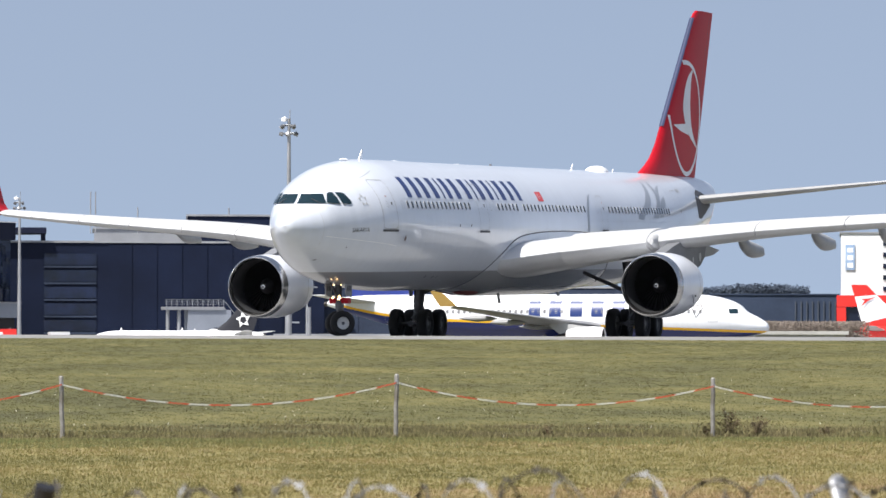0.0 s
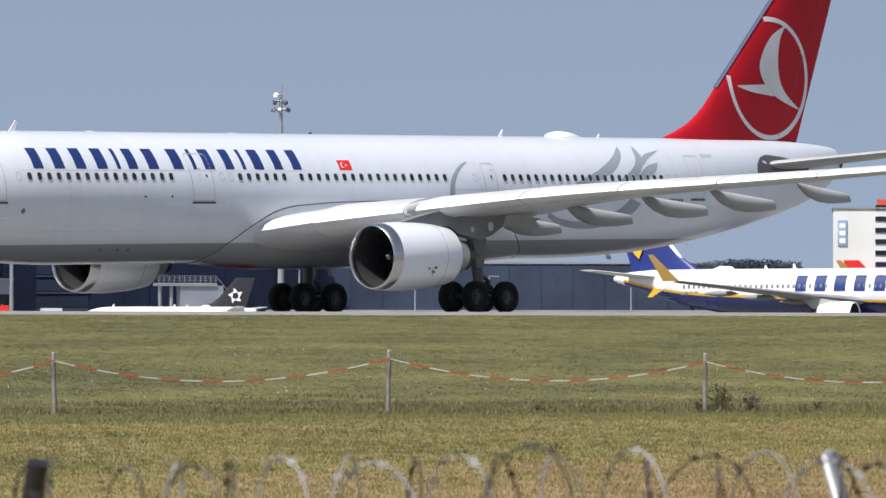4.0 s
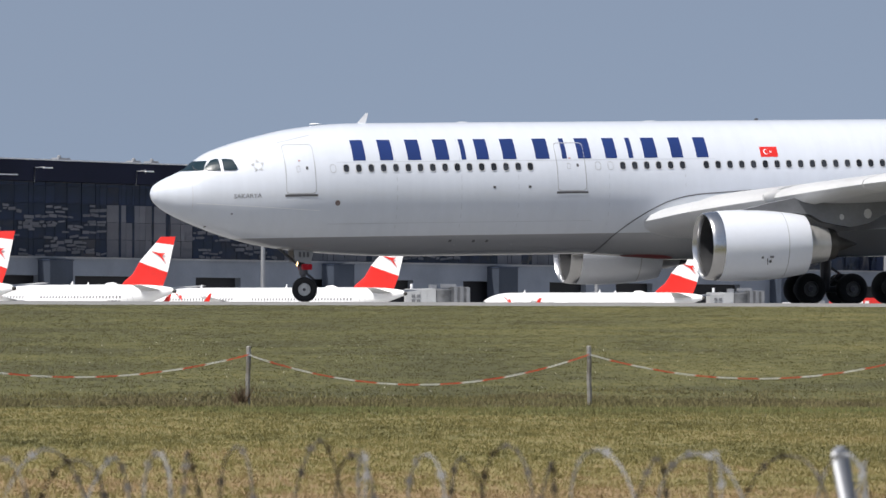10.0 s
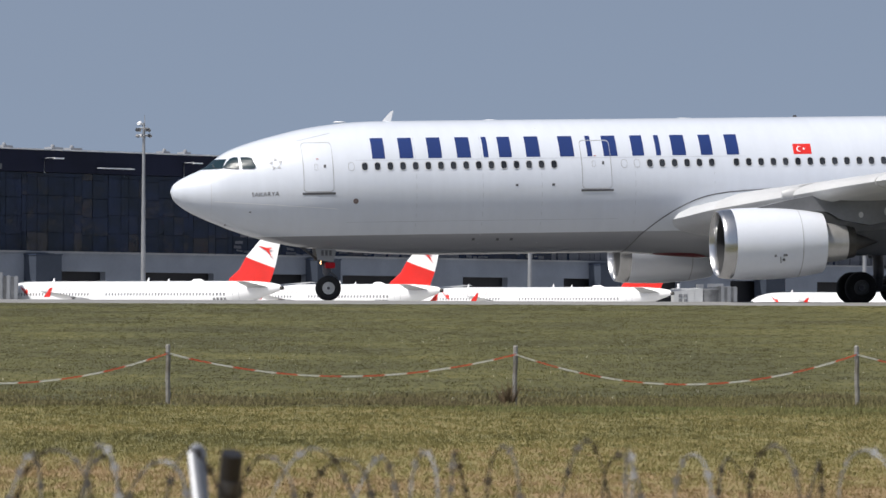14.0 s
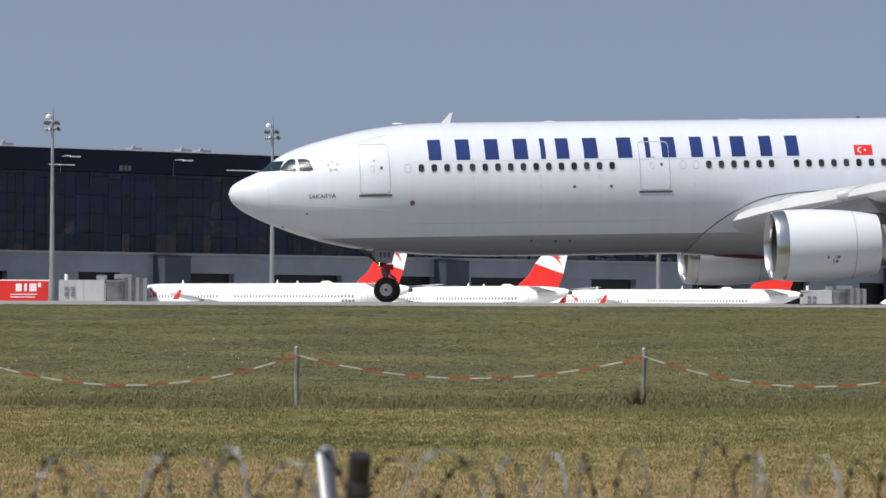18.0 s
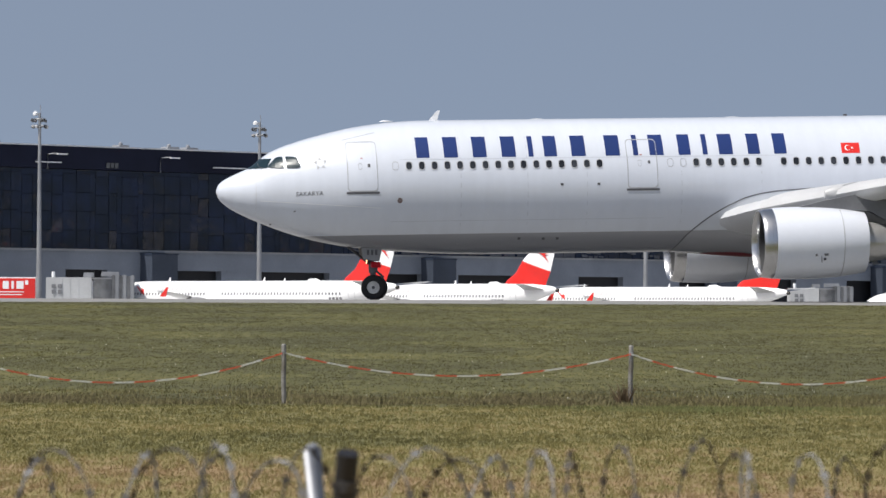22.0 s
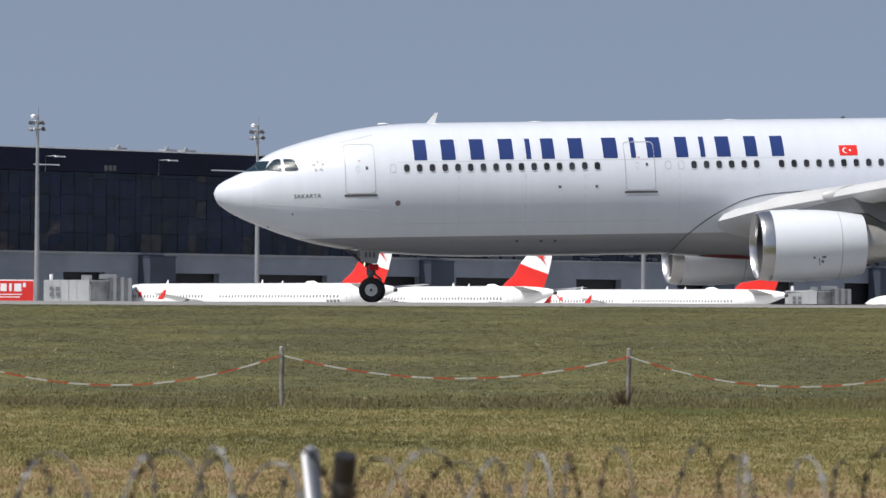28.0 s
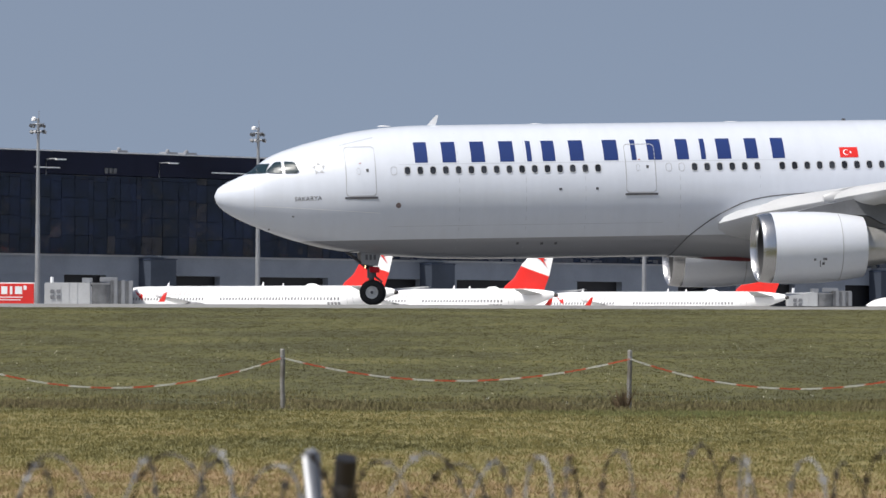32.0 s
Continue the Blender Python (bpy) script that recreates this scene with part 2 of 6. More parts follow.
M_LOWCOST = split_paint("low_cost_paint", WHITE, (0.012, 0.020, 0.11), -1.42, lean=-0.036, stripe=(0.75, 0.42, 0.02), thick=0.22)
M_BLACKFIN = material("black_fin_paint", (0.012, 0.013, 0.02), 0.5, 0, 0.1, 1, 0, 0.0)
M_SCOOP = material("dull_red_lining", (0.24, 0.03, 0.035), 0.6)
M_WHITEWALL = material("white_render_wall", (0.70, 0.71, 0.725), 0.8, 0, 0.04, 0.2)
M_HEDGE = material("dry_hedge", (0.30, 0.25, 0.215), 0.9, 0, 0.2, 1, island=0.2)
# the bluish tone puts distance haze into the colour of the trees
M_HAZEDWOODS = material("far_woods", (0.088, 0.115, 0.165), 0.9, 0, 0.2, 0.2, island=0.2)
# depot walls with the haze of distance mixed into their colour
M_HAZE = material("far_depot_haze_tint", (0.045, 0.062, 0.105), 0.8, 0, 0.12, 0.2, shine=0.1)


def grass_material():
    """Grass blades: patches of green and straw over the field, blade by blade."""
    m = bpy.data.materials.new("grass_blades")
    m.use_nodes = True
    n, l = m.node_tree.nodes, m.node_tree.links
    b = n["Principled BSDF"]
    b.inputs["Roughness"].default_value = 0.75
    b.inputs["Specular IOR Level"].default_value = 0.2
    tc, mp = n.new("ShaderNodeTexCoord"), n.new("ShaderNodeMapping")
    mp.inputs["Scale"].default_value = (0.17, 0.13, 0.0)
    l.new(tc.outputs["Object"], mp.inputs["Vector"])
    big = n.new("ShaderNodeTexNoise")
    big.inputs["Scale"].default_value, big.inputs["Detail"].default_value, big.inputs["Roughness"].default_value = 1.0, 4, 0.55
    l.new(mp.outputs["Vector"], big.inputs["Vector"])
    geo, mixer, ramp = n.new("ShaderNodeNewGeometry"), n.new("ShaderNodeMath"), n.new("ShaderNodeValToRGB")
    sep, dist, near = n.new("ShaderNodeSeparateXYZ"), n.new("ShaderNodeMapRange"), n.new("ShaderNodeMath")
    l.new(tc.outputs["Object"], sep.inputs[0])
    # the strip before the chain is mown and dry, the field behind it greener
    dist.inputs["From Min"].default_value, dist.inputs["From Max"].default_value = 85.0, 88.0
    dist.inputs["To Min"].default_value, dist.inputs["To Max"].default_value = 0.145, -0.10
    l.new(sep.outputs["Y"], dist.inputs["Value"])
    rnd = n.new("ShaderNodeMapRange")
    rnd.inputs["To Min"].default_value, rnd.inputs["To Max"].default_value = -0.085, 0.085
    l.new(geo.outputs["Random Per Island"], rnd.inputs["Value"])
    mixer.operation, near.operation = 'ADD', 'ADD'
    # tufts and mown streaks, a hand to an arm long
    tuft, tmap, span, body = n.new("ShaderNodeTexNoise"), n.new("ShaderNodeMapping"), n.new("ShaderNodeMapRange"), n.new("ShaderNodeMath")
    tmap.inputs["Scale"].default_value = (7.0, 0.5, 0.0)
    tuft.inputs["Scale"].default_value, tuft.inputs["Detail"].default_value, tuft.inputs["Roughness"].default_value = 1.0, 4, 0.6
    span.inputs["From Min"].default_value, span.inputs["From Max"].default_value = 0.25, 0.75
    span.inputs["To Min"].default_value, span.inputs["To Max"].default_value = -0.135, 0.135
    body.operation = 'ADD'
    l.new(tc.outputs["Object"], tmap.inputs["Vector"])
    l.new(tmap.outputs["Vector"], tuft.inputs["Vector"])
    l.new(tuft.outputs["Fac"], span.inputs["Value"])
    calm = n.new("ShaderNodeMapRange")
    calm.inputs["From Min"].default_value, calm.inputs["From Max"].default_value = 0.2, 0.8
    calm.inputs["To Min"].default_value, calm.inputs["To Max"].default_value = 0.30, 0.70
    l.new(big.outputs["Fac"], calm.inputs["Value"])
    l.new(calm.outputs["Result"], body.inputs[0])
    l.new(span.outputs["Result"], body.inputs[1])
    l.new(body.outputs[0], mixer.inputs[0])
    l.new(rnd.outputs["Result"], mixer.inputs[1])
    l.new(mixer.outputs[0], near.inputs[0])
    l.new(dist.outputs["Result"], near.inputs[1])
    # trodden brown earth shows along the foot of the perimeter fence
    earth, bare = n.new("ShaderNodeMapRange"), n.new("ShaderNodeMath")
    earth.inputs["From Min"].default_value, earth.inputs["From Max"].default_value = 46.0, 63.0
    earth.inputs["To Min"].default_value, earth.inputs["To Max"].default_value = 0.19, 0.0
    bare.operation = 'ADD'
    l.new(sep.outputs["Y"], earth.inputs["Value"])
    l.new(near.outputs[0], bare.inputs[0])
    l.new(earth.outputs["Result"], bare.inputs[1])
    # the meadow grows greener and denser towards the terminal's side
    west, lush = n.new("ShaderNodeMapRange"), n.new("ShaderNodeMath")
    west.inputs["From Min"].default_value, west.inputs["From Max"].default_value = 4.0, 26.0
    west.inputs["To Min"].default_value, west.inputs["To Max"].default_value = -0.085, 0.0
    lush.operation = 'ADD'
    l.new(sep.outputs["X"], west.inputs["Value"])
    l.new(bare.outputs[0], lush.inputs[0])
    l.new(west.outputs["Result"], lush.inputs[1])
    l.new(lush.outputs[0], ramp.inputs["Fac"])
    cr = ramp.color_ramp
    cr.elements[0].position, cr.elements[0].color = 0.28, (0.064, 0.062, 0.0255, 1)
    cr.elements[1].position, cr.elements[1].color = 0.84, (0.235, 0.165, 0.085, 1)
    for pos, col in ((0.43, (0.099, 0.0945, 0.0345)), (0.56, (0.145, 0.130, 0.048)), (0.70, (0.206, 0.175, 0.069))):
        cr.elements.new(pos).color = (*col, 1)
    l.new(ramp.outputs["Color"], b.inputs["Base Color"])
    return m


M_GRASS = grass_material()
M_BUSH = material("bush_leaves", (0.085, 0.080, 0.035), 0.85, 0, 0.2, 1, island=0.5, second=(0.12, 0.085, 0.05))
M_FRESH = material("fresh_grass", (0.135, 0.152, 0.052), 0.8, 0, 0.2, 1, island=0.45, second=(0.165, 0.155, 0.062))
M_DOCK = material("dry_dock_weeds", (0.17, 0.115, 0.065), 0.85, 0, 0.2, 1, island=0.4)
M_WEED = material("weeds", (0.145, 0.132, 0.052), 0.85, 0, 0.2, 1, island=0.5, second=(0.135, 0.112, 0.055))


# ---- mesh helpers ----
def finish(name, bm, mat, smooth=40):
    me = bpy.data.meshes.new(name)
    bmesh.ops.recalc_face_normals(bm, faces=bm.faces)
    bm.to_mesh(me)
    bm.free()
    for m in (mat if isinstance(mat, (list, tuple)) else [mat]):
        me.materials.append(m)
    if smooth:
        me.polygons.foreach_set("use_smooth", [True] * len(me.polygons))
        me.set_sharp_from_angle(angle=radians(smooth))
    return me


def part(name, bm, mat, parent, label="", at=None, smooth=40):
    """A mesh of its own under a thing or a part."""
    ob = new(name, bm if isinstance(bm, bpy.types.Mesh) else finish(name, bm, mat, smooth))
    ob.parent = parent
    if at is not None:
        ob.matrix_basis = at
    return tagged(ob, label)


def thing(name, label, category, at=None, group="", kind="", mesh=None):
    ob = new(name, mesh)
    if at is not None:
        ob.matrix_basis = at
    return tagged(ob, label, category, group, kind)


def loft(rings, cap=True, bm=None):
    bm = bm or bmesh.new()
    rows = [[bm.verts.new(p) for p in ring] for ring in rings]
    n = len(rows[0])
    for a, b in zip(rows, rows[1:]):
        for i in range(n):
            bm.faces.new((a[i], a[(i + 1) % n], b[(i + 1) % n], b[i]))
    if cap:
        bm.faces.new(rows[0])
        bm.faces.new(rows[-1])
    return bm


def sheet(rows, bm=None):
    """A skin over rows of points, open at its edges."""
    bm = bm or bmesh.new()
    vs = [[bm.verts.new(p) for p in row] for row in rows]
    for a, b in zip(vs, vs[1:]):
        for i in range(len(a) - 1):
            bm.faces.new((a[i], a[i + 1], b[i + 1], b[i]))
    return bm


def revolve(profile, n=40, bm=None, axis='X', at=(0, 0, 0)):
    """A body of revolution: profile of (along, radius)."""
    rings = []
    for a, r in profile:
        ring = []
        for i in range(n):
            c, s = math.cos(2 * math.pi * i / n) * r, math.sin(2 * math.pi * i / n) * r
            p = {'X': (a, c, s), 'Y': (c, a, s), 'Z': (c, s, a)}[axis]
            ring.append((p[0] + at[0], p[1] + at[1], p[2] + at[2]))
        rings.append(ring)
    return loft(rings, False, bm)


def box(x0, x1, y0, y1, z0, z1, bevel=0.0, bm=None):
    fresh = bm is None
    bm = bm or bmesh.new()
    v = [bm.verts.new((x, y, z)) for x in (x0, x1) for y in (y0, y1) for z in (z0, z1)]
    for f in ((0, 1, 3, 2), (4, 6, 7, 5), (0, 4, 5, 1), (2, 3, 7, 6), (0, 2, 6, 4), (1, 5, 7, 3)):
        bm.faces.new([v[i] for i in f])
    if bevel and fresh:
        bmesh.ops.bevel(bm, geom=bm.edges[:], offset=bevel, segments=2, affect='EDGES')
    return bm


def tube(points, r, n=8, bm=None, r1=None):
    """A round bar along points, tapering from r to r1."""
    bm = bm or bmesh.new()
    pts = [Vector(p) for p in points]
    rings = []
    for i, p in enumerate(pts):
        d = (pts[min(i + 1, len(pts) - 1)] - pts[max(i - 1, 0)]).normalized()
        a = d.cross(Vector((0, 0, 1)) if abs(d.z) < 0.9 else Vector((1, 0, 0))).normalized()
        b = d.cross(a)
        rr = r if r1 is None else r + (r1 - r) * i / (len(pts) - 1)
        rings.append([p + (a * math.cos(2 * math.pi * k / n) + b * math.sin(2 * math.pi * k / n)) * rr for k in range(n)])
    return loft(rings, True, bm)


def slab(outline, y0, y1, bm=None):
    """A plate with the outline (x, z), from y0 to y1."""
    bm = bm or bmesh.new()
    return loft([[(x, y0, z) for x, z in outline], [(x, y1, z) for x, z in outline]], True, bm)


def lerp(table, x):
    if x <= table[0][0]:
        return table[0][1]
    for (a, va), (b, vb) in zip(table, table[1:]):
        if x <= b:
            return va + (vb - va) * (x - a) / (b - a)
    return table[-1][1]


def arc_points(n, x, z, rx, rz, a0=0.0, a1=360.0):
    return [(x + rx * math.cos(radians(a0 + (a1 - a0) * i / n)), z + rz * math.sin(radians(a0 + (a1 - a0) * i / n))) for i in range(n + (a1 - a0 < 359))]


# ---- ground ----
GROUND = [(-400, -3.2), (0, -3.1), (16, -3.0), (30, -2.75), (45, -2.6), (60, -2.57), (75, -2.52), (88, -2.44), (100, -2.22), (130, -1.60), (165, -0.88),
          (190, -0.38), (200, -0.19), (203, -0.25), (262, -0.25), (300, -0.85), (430, -1.06), (470, -1.08), (540, -1.52), (700, -1.55), (1500, -1.55), (4000, -1.0)]


def ground_height(y):
    return lerp(GROUND, y)


def build_ground():
    xs = [-3000, -400, -100, -30, 0, 30, 60, 100, 200, 600, 3000]
    ys = sorted({y for y, _ in GROUND} | {52, 67, 81, 94, 115, 147, 178})
    bm = sheet([[(x, y, ground_height(y)) for x in xs] for y in ys])
    thing("ground", "flat airfield meadow of dry green grass", "ground", kind="structure", mesh=finish("ground", bm, M_GRASS, 30))
    # taxiway with a sloping shoulder
    prof = [(199.6, -0.24), (200.6, -0.175), (203, -0.10), (207, -0.012), (211, 0.0), (262, 0.0), (264, -0.24)]
    bm = sheet([[(x, y, z) for x in (-900, -200, -60, 0, 60, 140, 300, 900)] for y, z in prof])
    thing("taxiway", "grey asphalt taxiway with a low shoulder", "taxiway", kind="structure", mesh=finish("taxiway", bm, M_ASPHALT, 30))
    d, e = Vector((0.616, -0.788, 0)), Vector((0.788, 0.616, 0))
    bm = sheet([[Vector((129.7, 420, z)) + d * a + e * b for a in (-120, -60, 0, 60, 120)] for b, z in ((-14, -1.08), (-12, -0.98), (12, -0.98), (14, -1.08))])
    thing("road", "grey asphalt taxiway behind the first one", "taxiway", kind="structure", mesh=finish("road", bm, M_ASPHALT, 30))
    bm = sheet([[(x, y, -1.5) for x in (-700, 0, 500, 1200)] for y in (545, 700, 1000)])
    thing("pavement", "pale concrete apron before the terminal", "apron", kind="structure", mesh=finish("pavement", bm, M_APRON, 30))


def scatter(name, label, mat, count, near, far, low, high, width, blades, spread, seed, x0=-0.105, x1=0.365, clump=None):
    """Grass as many small blades, each a leaning triangle."""
    rng = np.random.default_rng(seed)
    y = near + (far - near) * rng.random(count) ** 0.85
    x = (x0 + (x1 - x0) * rng.random(count)) * y
    if clump is not None:
        px, py, r = clump
        k = rng.integers(0, len(px), count)
        x, y = px[k] + rng.normal(0, r, count), py[k] + rng.normal(0, r * 0.6, count)
    gy = np.array([g[0] for g in GROUND])
    gz = np.array([g[1] for g in GROUND])
    x, y = np.repeat(x, blades), np.repeat(y, blades)
    n = len(x)
    x, y = x + rng.normal(0, spread, n), y + rng.normal(0, spread, n)
    z = np.interp(y, gy, gz) - 0.01
    h = rng.uniform(low, high, n) * (0.7 + 0.6 * rng.random(n))
    a, lean = rng.uniform(0, 2 * np.pi, n), rng.uniform(0.1, 0.75, n) * h
    w = width * rng.uniform(0.6, 1.4, n)
    tx, ty = x + np.cos(a) * lean, y + np.sin(a) * lean
    b = rng.uniform(-0.9, 0.9, n)
    cx, cy = np.cos(b) * w / 2, np.sin(b) * w / 2
    v = np.empty((n, 3, 3), np.float32)
    v[:, 0] = np.stack([x - cx, y - cy, z], 1)
    v[:, 1] = np.stack([x + cx, y + cy, z], 1)
    v[:, 2] = np.stack([tx, ty, z + h], 1)
    me = bpy.data.meshes.new(name)
    me.vertices.add(n * 3)
    me.vertices.foreach_set("co", v.ravel())
    me.loops.add(n * 3)
    me.loops.foreach_set("vertex_index", np.arange(n * 3, dtype=np.int32))
    me.polygons.add(n)
    me.polygons.foreach_set("loop_start", np.arange(0, n * 3, 3, dtype=np.int32))
    me.update(calc_edges=True)
    me.materials.append(mat)
    return thing(name, label, "grass", kind="stuff", mesh=me)


def bush(x, y, wide, tall, leaves, seed):
    """A weed bush: thin stems from one root and many small ragged leaves along them."""
    rng = random.Random(seed)
    root = Vector((x, y, ground_height(y) - 0.02))
    stems, foliage, tips = bmesh.new(), bmesh.new(), []
    for _ in range(14):
        a, lean = rng.uniform(0, 2 * math.pi), rng.uniform(0.15, 1.0) * wide
        tip = root + Vector((math.cos(a) * lean, math.sin(a) * lean * 0.7, tall * rng.uniform(0.55, 1.0) * (1 - 0.35 * lean / wide)))
        mid = root.lerp(tip, 0.5) + Vector((0, 0, 0.06 * tall))
        tube([root, mid, tip], 0.006, 4, stems, 0.003)
        tips.append((mid, tip))
    for _ in range(leaves):
        mid, tip = rng.choice(tips)
        q = rng.random()
        c = (root.lerp(mid, q * 2) if q < 0.5 else mid.lerp(tip, q * 2 - 1)) + Vector((rng.gauss(0, 0.035), rng.gauss(0, 0.035), rng.gauss(0, 0.03)))
        c.z = max(c.z, root.z + 0.03)
        d = [Vector((rng.gauss(0, 1), rng.gauss(0, 1), rng.gauss(0, 1))) * rng.uniform(0.010, 0.022) for _ in range(3)]
        foliage.faces.new([foliage.verts.new(c + e) for e in d])
    plant = thing("dock_bush", "ragged brown and green dock bush by the chain fence", "bush", group="bushes along the fence")
    part("stem", stems, M_DOCK, plant)
    tagged(part("foliage", foliage, M_BUSH, plant, "small ragged leaves", None, 0), kind="stuff")


def build_grass():
    scatter("grass", "mown dry grass before the chain fence", M_GRASS, 60000, 40, 86.5, 0.025, 0.055, 0.012, 6, 0.06, 3)
    scatter("grass", "longer green meadow grass behind the chain fence", M_GRASS, 90000, 86, 200.5, 0.014, 0.034, 0.026, 6, 0.09, 4)
    rng = np.random.default_rng(8)
    px, py = rng.uniform(-10, 34, 420), 87.1 + np.abs(rng.normal(0, 3.4, 420))
    scatter("weeds", "taller weeds along the foot of the chain fence", M_WEED, 14000, 86, 91, 0.03, 0.10, 0.016, 6, 0.16, 5, clump=(px, py, 0.45))
    px, py = rng.uniform(2, 36, 700), 86.6 - np.abs(rng.normal(0, 2.6, 700))
    scatter("grass", "fresh green grass at the edge of the mown strip", M_FRESH, 12000, 78, 87, 0.025, 0.06, 0.013, 6, 0.10, 15, clump=(px, py, 0.55))
    bx = np.array([26.9, 27.3, 27.9, 28.3, 21.2, 20.6, 9.3, 15.2, 30.5])
    scatter("weeds", "dry brown dock weeds beside the fence posts", M_WEED, 200, 86, 91, 0.05, 0.18, 0.022, 6, 0.07, 6, clump=(bx, np.full(9, 88.2), 0.26))
    scatter("weeds", "narrow dry brown tuft beside a fence post", M_DOCK, 26, 86, 91, 0.16, 0.46, 0.016, 6, 0.035, 19, clump=(np.array([3.06, 3.10]), np.full(2, 87.9), 0.03))
    bush(27.35, 88.15, 0.36, 0.66, 620, 31)
    bush(27.9, 88.25, 0.42, 0.46, 520, 32)
    bush(26.95, 88.2, 0.18, 0.26, 120, 33)
    bush(24.0, 88.3, 0.13, 0.30, 90, 34)
    bush(29.3, 88.4, 0.20, 0.30, 120, 35)
    scatter("flowers", "small white flowers scattered through the meadow", M_FLOWER, 700, 86, 140, 0.03, 0.05, 0.022, 1, 0.05, 12)


build_ground()
build_grass()


# ---- chain fence ----
CHAIN_Y, CHAIN_STEP = 88.0, 5.955


def build_chain_fence():
    zg = ground_height(CHAIN_Y) - 0.05
    mesh_post = finish("post", tube([(0, 0, -0.16), (0.006, 0, 0.2), (-0.004, 0, 0.5), (0.004, 0, 0.8), (0, 0, 1.06)], 0.041, 8), M_POST)
    mesh_cap = finish("cap", tube([(0, 0, 1.06), (0, 0, 1.085)], 0.044, 8, r1=0.03), M_POST)
    mesh_clip = finish("hook", box(-0.03, 0.03, -0.06, 0.06, 0.93, 0.97, 0.008), M_GALV)
    loop = [(0.0, 0.012, 0), (0.044, 0.012, 0), (0.053, 0.0, 0), (0.044, -0.012, 0), (0.0, -0.012, 0), (-0.008, 0.0, 0), (0.0, 0.012, 0)]
    link = [finish("link", tube(loop, 0.0062, 4), m) for m in (M_CHAINWHITE, M_CHAINRED)]
    rng = random.Random(5)
    first = -2.757 - 2 * CHAIN_STEP
    spots = []
    for k in range(9):
        x = first + k * CHAIN_STEP + rng.uniform(-0.03, 0.03) + (0.06 if k == 6 else 0)
        rise = (0, 0, 0, 0, 0.02, 0.05, 0.09, 0.03, 0)[k]
        lean = rng.uniform(-1.2, 1.2)
        post = thing("fence_post", "grey galvanised steel fence post standing in the meadow", "fence post", pose(x, CHAIN_Y, zg + rise, rng.uniform(-1, 1), lean, 0), "posts of the chain fence", mesh=mesh_post)
        part("cap", mesh_cap, None, post)
        part("hook", mesh_clip, None, post)
        spots.append((x + 0.95 * math.sin(radians(lean)), CHAIN_Y - 0.05, zg + rise + 0.93))
    for a, b, sag in zip(spots, spots[1:], (0.45, 0.53, 0.39, 0.52, 0.43, 0.38, 0.37, 0.36)):
        empty = thing("barrier_chain", "sagging red and white plastic barrier chain", "chain", Matrix.Translation(a), "chains of the fence")
        n = 128
        pts = []
        for i in range(n + 1):
            q = i / n
            pts.append(Vector(((b[0] - a[0]) * q, 0, (b[2] - a[2]) * q - 4 * sag * q * (1 - q))))
        for k in range(n):
            d = pts[k + 1] - pts[k]
            tilt = -math.degrees(math.atan2(d.z, d.x))
            red = (k // 8) % 2 == 1
            part("link", link[red], None, empty, "red plastic link" if red else "white plastic link", Matrix.Translation(pts[k]) @ pose(0, 0, 0, 0, tilt, 0) @ pose(0, 0, 0, 90 * (k % 2) + 45, 0, 0))


build_chain_fence()


